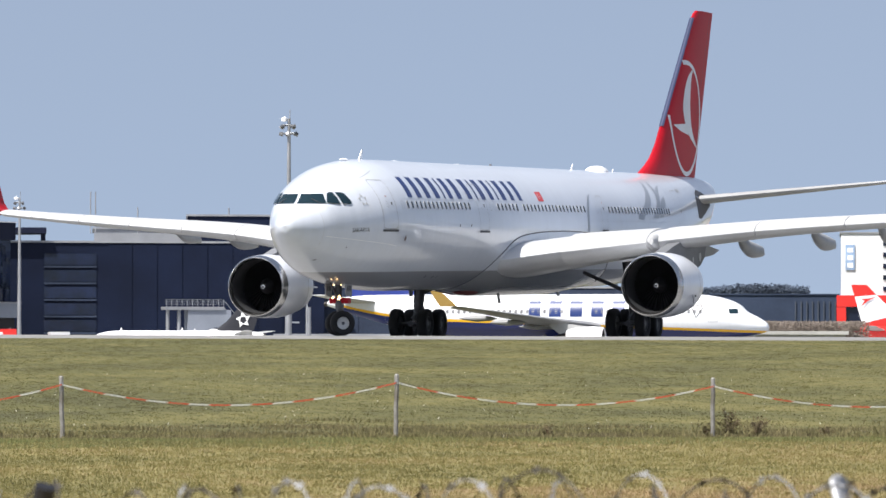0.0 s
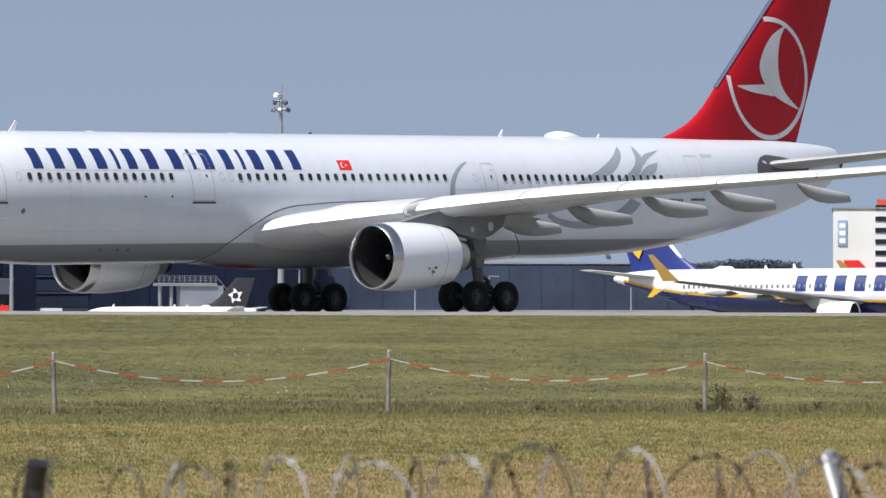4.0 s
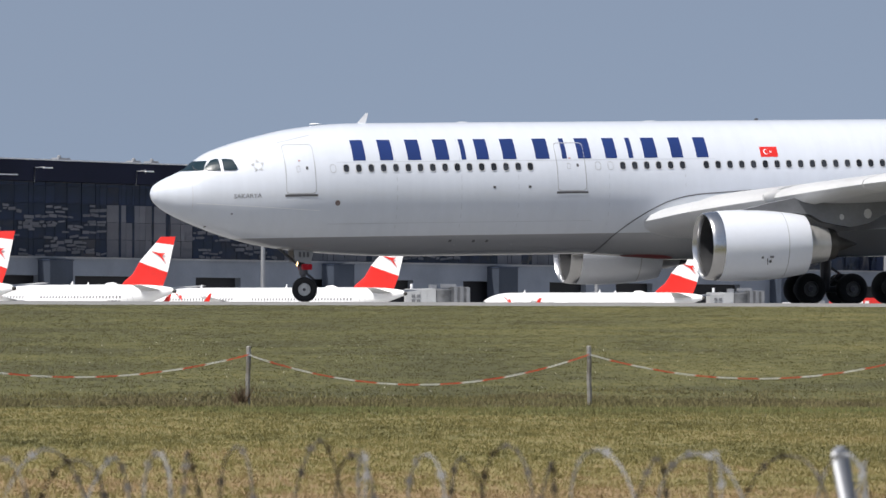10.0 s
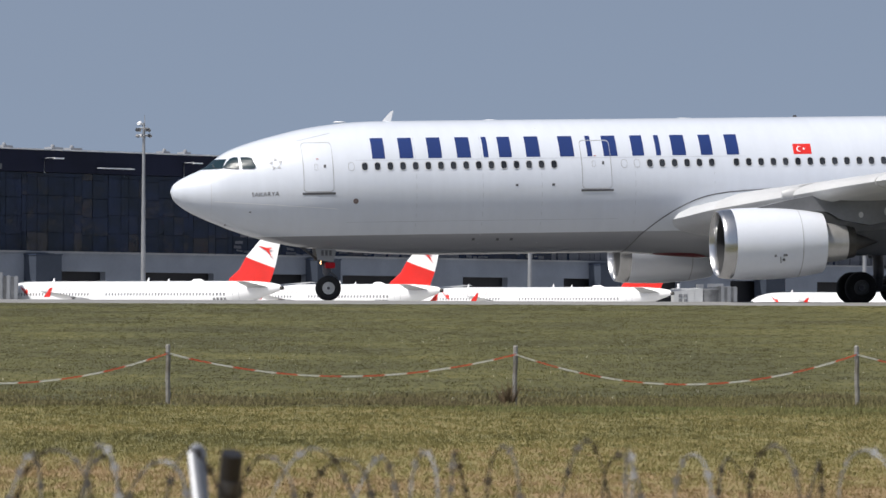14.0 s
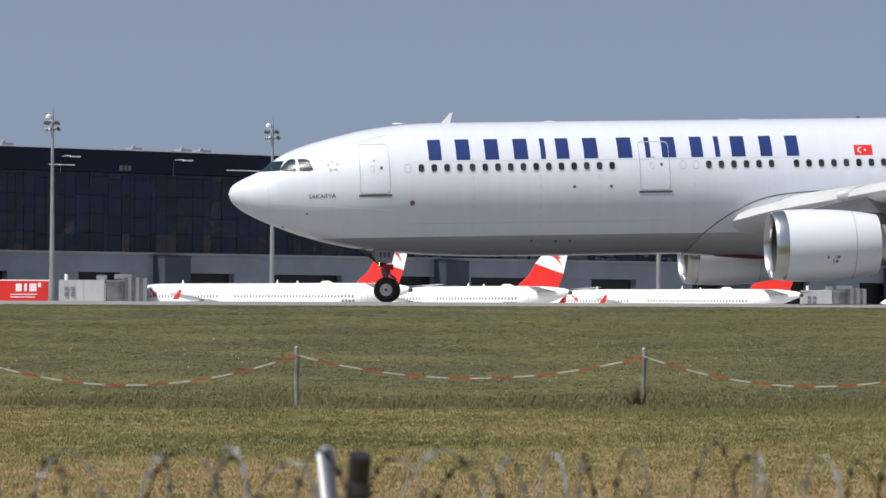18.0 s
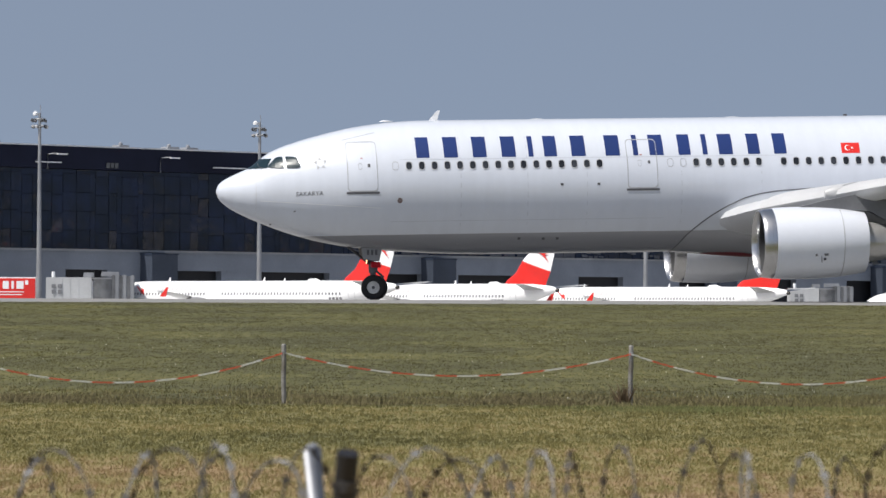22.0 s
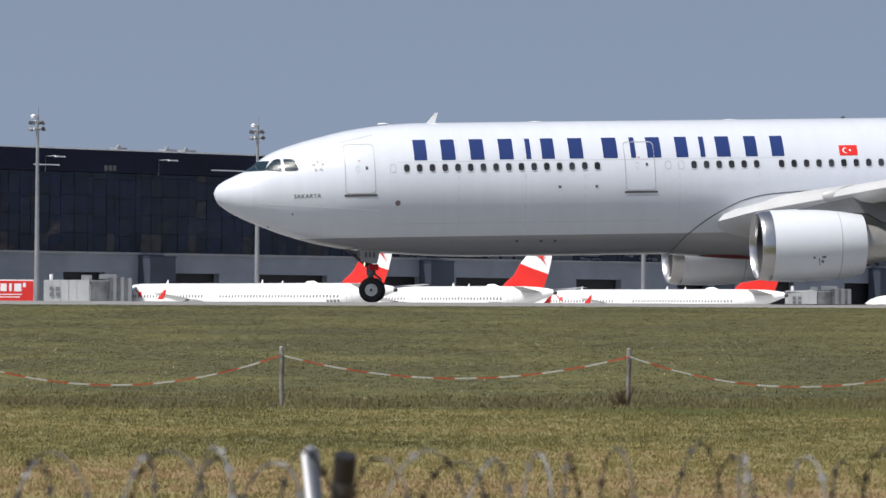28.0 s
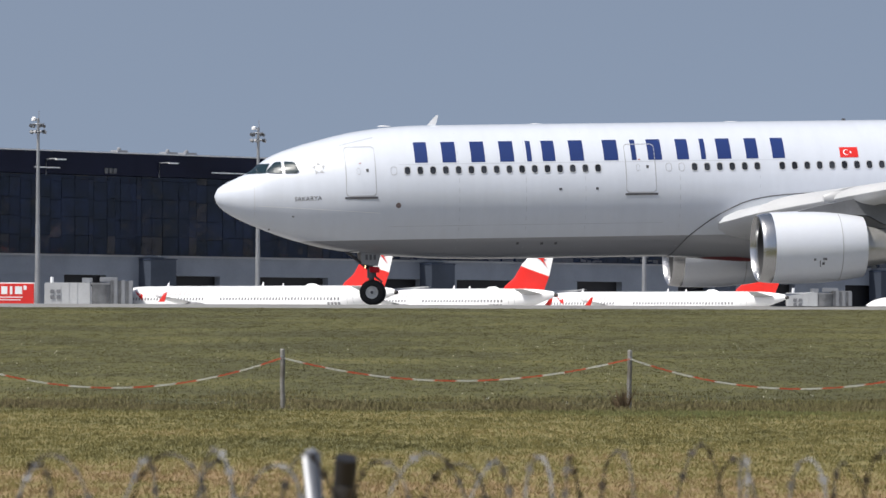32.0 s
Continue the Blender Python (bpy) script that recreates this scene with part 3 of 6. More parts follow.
# ---- perimeter fence with razor wire ----
def build_perimeter():
    d, zt = 15.5, -1.1 - 0.385
    foot = ground_height(d)
    arm_l = [(0.0, 0.0, zt - 0.75), (0.0, 0.02, zt - 0.62), (-0.055, 0.32, zt)]
    for k in range(-1, 4):
        x = -0.355 + 2.845 * k
        base = thing("perimeter_post", "galvanised perimeter fence post with two outrigger arms", "fence post", pose(x, d, 0), "posts of the perimeter fence",
                     mesh=finish("perimeter_post", tube([(0, 0, foot - 0.05), (0, 0, zt - 0.7)], 0.03, 12), M_GALV))
        part("arm", tube(arm_l, 0.029, 12), M_GALV, base, "pale galvanised arm")
        part("cap", tube([(-0.055, 0.32, zt), (-0.056, 0.327, zt + 0.015)], 0.0295, 12, r1=0.014), M_GALV, base)
        part("arm", tube([(0, 0, zt - 0.72), (0.005, -0.03, zt - 0.6), (0.062, -0.30, zt - 0.07)], 0.029, 12), M_STRUT, base, "dark weathered arm")
        part("cap", tube([(0.055, -0.27, zt - 0.12), (0.066, -0.315, zt), (0.067, -0.318, zt + 0.008)], 0.0335, 12), M_CAP, base, "black plastic cap")
    # coil of barbed tape resting between the arms
    rng = random.Random(11)
    for s, (x0, n) in enumerate(((-3.3, 21), (-0.5, 21), (2.3, 21), (5.1, 14))):
        coil = thing("razor_wire_coil", "loosely pulled coil of grey razor wire on top of the fence", "razor wire", pose(x0, d, zt - 0.31), "coils of razor wire")
        for i in range(n):
            cx, r = i * 0.134 + rng.uniform(-0.07, 0.07), rng.uniform(0.27, 0.37) + (0.06 if rng.random() < 0.2 else 0)
            yaw, tilt = rng.uniform(42, 84) * (1 if i % 2 else -1), rng.uniform(-24, 24)
            squash, shade = rng.uniform(0.4, 0.7), rng.random() < 0.45
            pts, bm = [], bmesh.new()
            for j in range(37):
                a = 2 * math.pi * j / 36
                pts.append(Vector((math.cos(a) * r * squash + 0.09 * j / 36, math.sin(a * 2) * 0.02, math.sin(a) * r)))
            turn = pose(cx, 0, (0.31 - r) * 0.6, 0, tilt, yaw)
            pts = [turn @ p for p in pts]
            tube(pts, 0.004, 4, bm)
            for j in range(1, 36, 2):
                p, t = pts[j], (pts[j + 1] - pts[j - 1]).normalized()
                u = t.cross(Vector((rng.uniform(-1, 1), rng.uniform(-1, 1), rng.uniform(-1, 1)))).normalized()
                q = [p + t * 0.016 + u * 0.012, p + t * 0.005, p + t * 0.016 - u * 0.012, p - t * 0.016 - u * 0.012, p - t * 0.005, p - t * 0.016 + u * 0.012]
                bm.faces.new([bm.verts.new(v) for v in q])
            part("loop", bm, M_WIREDARK if shade else M_WIRE, coil, "weathered brown loop" if shade else "", smooth=0)
    for k, dz in enumerate((-0.30, -0.52)):
        wire = tube([(x * 0.25 - 3.5, d + 0.1 * math.sin(x), zt + dz + 0.012 * math.sin(x * 1.9 + k)) for x in range(45)], 0.005, 4)
        thing("tension_wire", "grey tension wire below the razor coil", "wire", mesh=finish("tension_wire", wire, M_WIRE))


build_perimeter()


# ---- aeroplanes ----
class Hull:
    """A fuselage: its top, bottom and half width along its length."""

    def __init__(self, top, bottom, wide):
        self.top, self.bottom, self.wide = top, bottom, wide

    def ring(self, x, n=48):
        t, b, w = lerp(self.top, x), lerp(self.bottom, x), lerp(self.wide, x)
        c, r = (t + b) / 2, (t - b) / 2
        return [(x, w * math.cos(2 * math.pi * i / n), c + r * math.sin(2 * math.pi * i / n)) for i in range(n)]

    def side(self, x, z, off=0.0, s=-1):
        """The point of the skin at x and height z; s = -1: the port side."""
        t, b, w = lerp(self.top, x), lerp(self.bottom, x), lerp(self.wide, x)
        c, r = (t + b) / 2, (t - b) / 2
        k = max(-0.999, min(0.999, (z - c) / r))
        y = w * math.sqrt(1 - k * k)
        nrm = Vector((0, y / (w * w), (z - c) / (r * r))).normalized() * off
        return Vector((x, s * (y + nrm.y), z + nrm.z))

    def patch(self, x0, x1, z0, z1, off=0.006, slant=0.0, bm=None, s=-1):
        nx, nz = max(1, int(abs(x1 - x0) / 0.5)), max(2, int(abs(z1 - z0) / 0.15))
        return sheet([[self.side(x0 + (x1 - x0) * i / nx + slant * j / nz, z0 + (z1 - z0) * j / nz, off, s) for i in range(nx + 1)] for j in range(nz + 1)], bm)

    def band(self, one, two, off=0.006, bm=None, s=-1):
        """A painted shape between two lines of (x, z)."""
        rows = []
        for (xa, za), (xb, zb) in zip(one, two):
            rows.append([self.side(xa + (xb - xa) * i / 4, za + (zb - za) * i / 4, off, s) for i in range(5)])
        return sheet(rows, bm)

    def outline(self, pts, w=0.03, off=0.008, bm=None, s=-1):
        """A thin closed line round pts of (x, z)."""
        cx, cz = sum(p[0] for p in pts) / len(pts), sum(p[1] for p in pts) / len(pts)
        dense = []
        for a, b in zip(pts, pts[1:] + pts[:1]):
            k = max(1, int(math.hypot(b[0] - a[0], b[1] - a[1]) / 0.15))
            dense += [(a[0] + (b[0] - a[0]) * i / k, a[1] + (b[1] - a[1]) * i / k) for i in range(k)]
        dense.append(dense[0])
        inner = []
        for x, z in dense:
            d = math.hypot(x - cx, z - cz)
            inner.append((x + (cx - x) / d * w, z + (cz - z) / d * w))
        return self.band(dense, inner, off, bm, s)


def smooth_table(table):
    """More points on a table, along a smooth curve through it."""
    out = []
    n = len(table)
    slope = []
    for i in range(n):
        a, b = table[max(0, i - 1)], table[min(n - 1, i + 1)]
        slope.append((b[1] - a[1]) / (b[0] - a[0]))
    for i in range(n - 1):
        (xa, va), (xb, vb) = table[i], table[i + 1]
        h = xb - xa
        for k in range(5):
            s = k / 5
            out.append((xa + h * s, (2 * s**3 - 3 * s**2 + 1) * va + (s**3 - 2 * s**2 + s) * h * slope[i] + (3 * s**2 - 2 * s**3) * vb + (s**3 - s**2) * h * slope[i + 1]))
    return out + [table[-1]]


def rounded(x0, x1, z0, z1, r, n=5):
    pts = []
    for cx, cz, a in ((x1 - r, z1 - r, 0), (x0 + r, z1 - r, 90), (x0 + r, z0 + r, 180), (x1 - r, z0 + r, 270)):
        pts += [(cx + r * math.cos(radians(a + 90 * i / n)), cz + r * math.sin(radians(a + 90 * i / n))) for i in range(n + 1)]
    return pts


def airfoil(xle, chord, y, z, thick, twist=0.0, n=14, camber=0.0):
    """A closed section from the trailing edge over the top and back below."""
    pts = []
    for i in range(2 * n):
        a = 2 * math.pi * i / (2 * n)
        s = 0.5 * (1 + math.cos(a))
        t = thick * chord * (1.4845 * math.sqrt(s) - 0.63 * s - 1.758 * s * s + 1.4215 * s**3 - 0.5075 * s**4) * 1.0
        c = camber * chord * 4 * s * (1 - s)
        zz = c + (t if a < math.pi else -t)
        dx, dz = s * chord - 0.0, zz
        ct, st_ = math.cos(radians(twist)), math.sin(radians(twist))
        pts.append((xle + dx * ct + dz * st_, y, z - dx * st_ + dz * ct))
    return pts


def text_mesh(body, size):
    """Flat letters of the built-in font, as points (x, y) and faces."""
    cu = bpy.data.curves.new("letters", 'FONT')
    cu.body, cu.size, cu.resolution_u = body, size, 2
    ob = bpy.data.objects.new("letters", cu)
    scene.collection.objects.link(ob)
    me = bpy.data.meshes.new_from_object(ob.evaluated_get(bpy.context.evaluated_depsgraph_get()))
    verts = [tuple(v.co) for v in me.vertices]
    faces = [tuple(p.vertices) for p in me.polygons]
    bpy.data.objects.remove(ob)
    bpy.data.meshes.remove(me)
    return verts, faces


WIDEBODY = Hull(
    smooth_table([(0, -0.04), (0.10, 0.21), (0.30, 0.39), (0.56, 0.54), (1.0, 0.74), (1.5, 0.97), (1.75, 1.17), (2.0, 1.38), (2.44, 1.64), (3.2, 1.92), (4.1, 2.18), (5.77, 2.56), (7.7, 2.78), (9.5, 2.82), (20, 2.82), (56, 2.82), (60, 2.74), (62.4, 2.58), (63.6, 2.38), (63.9, 2.05)]),
    smooth_table([(0, -0.05), (0.10, -0.34), (0.30, -0.57), (0.56, -0.77), (1.0, -1.02), (1.75, -1.36), (2.94, -1.82), (4.36, -2.22), (5.79, -2.47), (7.7, -2.66), (10, -2.79), (13, -2.82), (30, -2.82), (42, -2.82), (45, -2.76), (48.5, -2.56), (51.5, -2.21), (54.6, -1.72), (57.7, -1.12), (61, -0.30), (63, 0.55), (63.9, 1.25)]),
    smooth_table([(0, 0.02), (0.10, 0.27), (0.30, 0.47), (0.56, 0.65), (1.0, 0.89), (1.5, 1.14), (2.44, 1.56), (3.2, 1.86), (4.1, 2.17), (5.77, 2.6), (7.7, 2.77), (9.5, 2.82), (25, 2.82), (41, 2.82), (45, 2.68), (50, 2.28), (55, 1.68), (59, 1.10), (62, 0.62), (63.9, 0.26)]))

NOSE_DOWN = math.degrees(math.atan(0.02125))
BODY = Matrix.Translation((18, 0, 4.914)) @ pose(0, 0, 0, 0, -NOSE_DOWN, 0) @ Matrix.Translation((-18, 0, 0))

WING = [(1.6, 20.3, 13.2, -1.62, 0.125), (2.9, 21.1, 12.15, -1.45, 0.125), (4.8, 22.0, 11.3, -1.17, 0.125), (8.2, 24.1, 9.3, -0.76, 0.115), (10.4, 25.47, 8.1, -0.49, 0.11),
        (13.6, 27.47, 7.1, -0.16, 0.105), (19.8, 31.33, 5.4, 0.25, 0.10), (24.0, 33.95, 4.25, 0.53, 0.10), (27.3, 36.0, 3.3, 0.78, 0.10), (29.65, 37.45, 2.6, 0.97, 0.10)]


WING_CURVES = [smooth_table([(w[0], w[k]) for w in WING]) for k in (1, 2, 3, 4)]


def wing_at(y):
    return [lerp(WING_CURVES[k], y) for k in range(4)]


def build_wing(plane, s):
    rings = []
    for y in [p[0] for p in WING_CURVES[0]][::2]:
        x, c, z, t = wing_at(y)
        rings.append(airfoil(x, c, s * y, z, t, 1.5 - 0.12 * y, 14, 0.012))
    part("wing", loft(rings), M_WING, plane, "pale grey swept wing", BODY)
    # slats: bare leading edge skins, in pieces, a few centimetres proud
    edges = [4.9, 8.3, 8.75, 12.6, 16.2, 19.8, 23.4, 26.8, 29.0]
    for y0, y1 in zip(edges, edges[1:]):
        if y1 - y0 < 1:
            continue
        rows = []
        for k in range(3):
            y = y0 + 0.02 + (y1 - y0 - 0.04) * k / 2
            x, c, z, t = wing_at(y)
            sec = airfoil(x - 0.09, c, s * y, z - 0.02, t * 1.16, 1.5 - 0.12 * y, 14, 0.012)
            rows.append([sec[i] for i in range(9, 18)])
        bm = sheet(rows)
        bm.verts.ensure_lookup_table()
        for first in (0, 18):
            bm.faces.new([bm.verts[first + i] for i in range(9)])
        part("slat", bm, M_LEDGE, plane, "pale leading edge slat", BODY)
    # flap canoes under the trailing edge
    for y, tail in ((7.3, 35.2), (10.3, 36.6), (13.4, 38.1), (16.3, 39.3), (19.7, 40.3)):
        x, c, z, t = wing_at(y)
        length = 4.4 if y < 19 else 3.6
        x0 = tail - length
        rings = []
        size = 1.0 if y < 19 else 0.85
        for k in range(25):
            u = k / 24
            # a boat's hull: the keel curves down early, the stern is cut off square
            top = 0.05 - 0.50 * u
            deep = size * lerp([(0, 0.10), (0.1, 0.40), (0.2, 0.60), (0.4, 0.76), (0.6, 0.74), (0.8, 0.61), (1, 0.42)], u)
            wd = size * lerp([(0, 0.02), (0.15, 0.16), (0.5, 0.24), (0.8, 0.19), (1, 0.07)], u)
            r, zc = deep / 2, z + top - deep / 2
            rings.append([(x0 + length * u - 0.10 * u ** 6 * math.sin(2 * math.pi * i / 14), s * y + wd * math.cos(2 * math.pi * i / 14), zc + r * math.sin(2 * math.pi * i / 14)) for i in range(14)])
        part("flap_fairing", loft(rings), M_FAIR, plane, "grey flap track fairing", BODY)
    # winglet
    x, c, z, t = wing_at(29.65)
    rings = []
    for k, (dx, dy, dz, ch) in enumerate(((0, 0, 0, 2.6), (0.25, 0.30, 0.12, 2.35), (0.75, 0.56, 0.5, 1.85), (1.75, 0.82, 1.5, 0.8))):
        sec = airfoil(x + dx, ch, 0, 0, 0.09, 0, 10)
        rings.append([(p[0], s * (29.65 + dy - p[2] * (k > 1) * 0.9), z + dz + p[2] * (k < 2)) for p in sec])
    part("winglet", loft(rings), M_RED, plane, "red winglet", BODY)
    # pylon fairing that fills the gap between the slats
    x, c, z, t = wing_at(8.55)
    rings = []
    for k in range(9):
        u = k / 8
        rr = math.sin(math.pi * (0.04 + 0.92 * u) ** 0.6) * 0.34
        rings.append([(x - 0.35 + 2.4 * u, s * (8.55 + 0.65 * rr * math.cos(2 * math.pi * i / 12)), z + 0.02 + rr * math.sin(2 * math.pi * i / 12)) for i in range(12)])
    part("slat_gap_fairing", loft(rings), M_LEDGE, plane, "pale fairing between the slats", BODY)


def build_engine(plane, s):
    at = (0, s * 9.37, -2.66)
    outer = [(21.3, 1.222), (21.18, 1.235), (21.05, 1.275), (21.0, 1.31), (21.03, 1.345), (21.16, 1.385), (21.4, 1.415), (21.52, 1.424)]
    cowl = part("engine_cowl", revolve([(21.52, 1.424), (21.9, 1.445), (22.6, 1.462), (23.3, 1.455), (23.9, 1.42), (24.5, 1.36), (25.0, 1.285), (25.34, 1.22), (25.33, 1.19), (24.9, 1.2), (24.0, 1.2)], 56, None, 'X', at), M_COWL, plane, "pale silver-white engine cowl", BODY)
    part("inlet_lip", revolve(outer, 56, None, 'X', at), M_LIP, cowl, "polished metal inlet lip")
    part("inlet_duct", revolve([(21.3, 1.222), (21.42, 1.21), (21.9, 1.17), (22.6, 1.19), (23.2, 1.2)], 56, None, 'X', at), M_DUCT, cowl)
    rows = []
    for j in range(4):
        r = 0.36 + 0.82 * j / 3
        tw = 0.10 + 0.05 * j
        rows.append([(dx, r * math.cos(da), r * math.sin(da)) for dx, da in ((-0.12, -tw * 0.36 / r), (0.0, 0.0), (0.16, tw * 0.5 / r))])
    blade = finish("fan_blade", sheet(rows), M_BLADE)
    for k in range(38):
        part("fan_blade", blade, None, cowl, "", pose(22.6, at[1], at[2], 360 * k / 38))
    # near-black disc behind the blades: the shade of the depth is its colour
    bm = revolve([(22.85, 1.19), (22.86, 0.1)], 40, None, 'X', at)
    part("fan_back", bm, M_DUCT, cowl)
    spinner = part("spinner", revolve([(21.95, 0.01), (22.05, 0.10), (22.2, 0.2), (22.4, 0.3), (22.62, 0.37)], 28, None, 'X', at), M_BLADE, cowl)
    bm = sheet([[(21.96 + 0.10 * k / 11 - 0.02, at[1] + (0.035 + 0.005 * k + w) * math.cos(k * 0.5), at[2] + (0.035 + 0.005 * k + w) * math.sin(k * 0.5)) for w in (-0.025, 0.025)] for k in range(14)])
    part("spiral_mark", bm, M_WHITE, cowl, "white spiral on the spinner")
    part("core_cowl", revolve([(24.2, 0.86), (25.3, 0.84), (25.8, 0.78), (26.36, 0.70), (26.38, 0.66), (26.2, 0.66)], 44, None, 'X', at), M_CORE, cowl, "bare metal core cowl")
    part("nozzle", revolve([(26.34, 0.69), (26.72, 0.62), (26.73, 0.58), (26.3, 0.57)], 40, None, 'X', at), M_DARKMETAL, cowl, "burnt dark nozzle")
    part("exhaust_cone", revolve([(26.2, 0.46), (26.75, 0.40), (27.3, 0.20), (27.75, 0.02)], 32, None, 'X', at), M_DARKMETAL, cowl, "dark exhaust cone")
    for x, r in ((24.26, 1.389),):
        part("cowl_seam", revolve([(x, r), (x + 0.012, r + 0.004), (x + 0.03, r + 0.002)], 56, None, 'X', at), M_SEAMLIGHT, cowl)
    for x, z, w, h in ((23.05, -0.52, 0.09, 0.09), (23.30, -0.62, 0.03, 0.40), (23.42, -0.50, 0.16, 0.09), (23.40, -0.68, 0.10, 0.10)):
        y = s * math.sqrt(1.475**2 - z * z)
        part("stencil", box(x, x + w, at[1] + y - 0.012 * s, at[1] + y + 0.006 * s, at[2] + z - h / 2, at[2] + z + h / 2), M_SEAM, cowl)
    # a closed dark ring painted in place of the shaded bypass opening
    part("bypass_shade", revolve([(25.2, 1.19), (25.1, 1.0), (25.1, 0.84)], 44, None, 'X', at), M_DUCT, cowl, "dark ring painted as the shade behind the fan cowl")
    # pylon
    prof = [(22.7, -1.20), (23.8, -0.95), (25.2, -0.70), (28.0, -0.75), (29.2, -0.85), (28.9, -1.45), (28.2, -1.82), (27.4, -1.98), (26.2, -1.75), (25.6, -1.42), (23.4, -1.24)]
    pyl = part("pylon", slab(prof, at[1] - 0.26, at[1] + 0.26), M_GREY, plane, "dark grey engine pylon", BODY)
    part("pylon_tail", slab([(29.2, -0.85), (31.5, -1.1), (30.6, -1.32), (28.9, -1.45)], at[1] - 0.22, at[1] + 0.22), M_FAIR, pyl, "pale rear fairing")
    for x, z, r in ((27.0, -1.55, 0.10), (28.15, -1.42, 0.17)):
        part("vent", slab(arc_points(14, x, z, r, r * 1.2), at[1] - 0.275, at[1] + 0.275), M_LEDGE, pyl, "pale oval vent")


def tyre_profile(r, w):
    k = w / 2
    return [(-k * 0.72, r * 0.50), (-k * 0.95, r * 0.64), (-k, r * 0.84), (-k * 0.86, r * 0.955), (-k * 0.5, r), (0, r * 1.0), (k * 0.5, r), (k * 0.86, r * 0.955), (k, r * 0.84), (k * 0.95, r * 0.64), (k * 0.72, r * 0.50)]


def wheel_mesh(r, w, hub):
    tyre = finish("wheel", revolve(tyre_profile(r, w), 36, None, 'Y'), M_TYRE, 50)
    k = w / 2
    rim = revolve([(-k * 0.74, r * 0.50), (-k * 0.80, r * 0.47), (-k * 0.35, r * 0.41), (-k * 0.30, r * 0.22), (-k * 0.62, r * 0.18), (-k * 0.65, 0.001)], 28, None, 'Y')
    revolve([(k * 0.74, r * 0.50), (k * 0.80, r * 0.47), (k * 0.35, r * 0.41), (k * 0.30, r * 0.22), (k * 0.62, r * 0.18), (k * 0.65, 0.001)], 28, rim, 'Y')
    for i in range(9):
        a = 2 * math.pi * i / 9
        for sg in (-1, 1):
            c, q = r * 0.31 * math.cos(a), r * 0.31 * math.sin(a)
            tube([(c, sg * k * 0.30, q), (c, sg * k * 0.45, q)], r * 0.045, 6, rim)
    return tyre, finish("rim", rim, hub, 35)


WHEELS = []


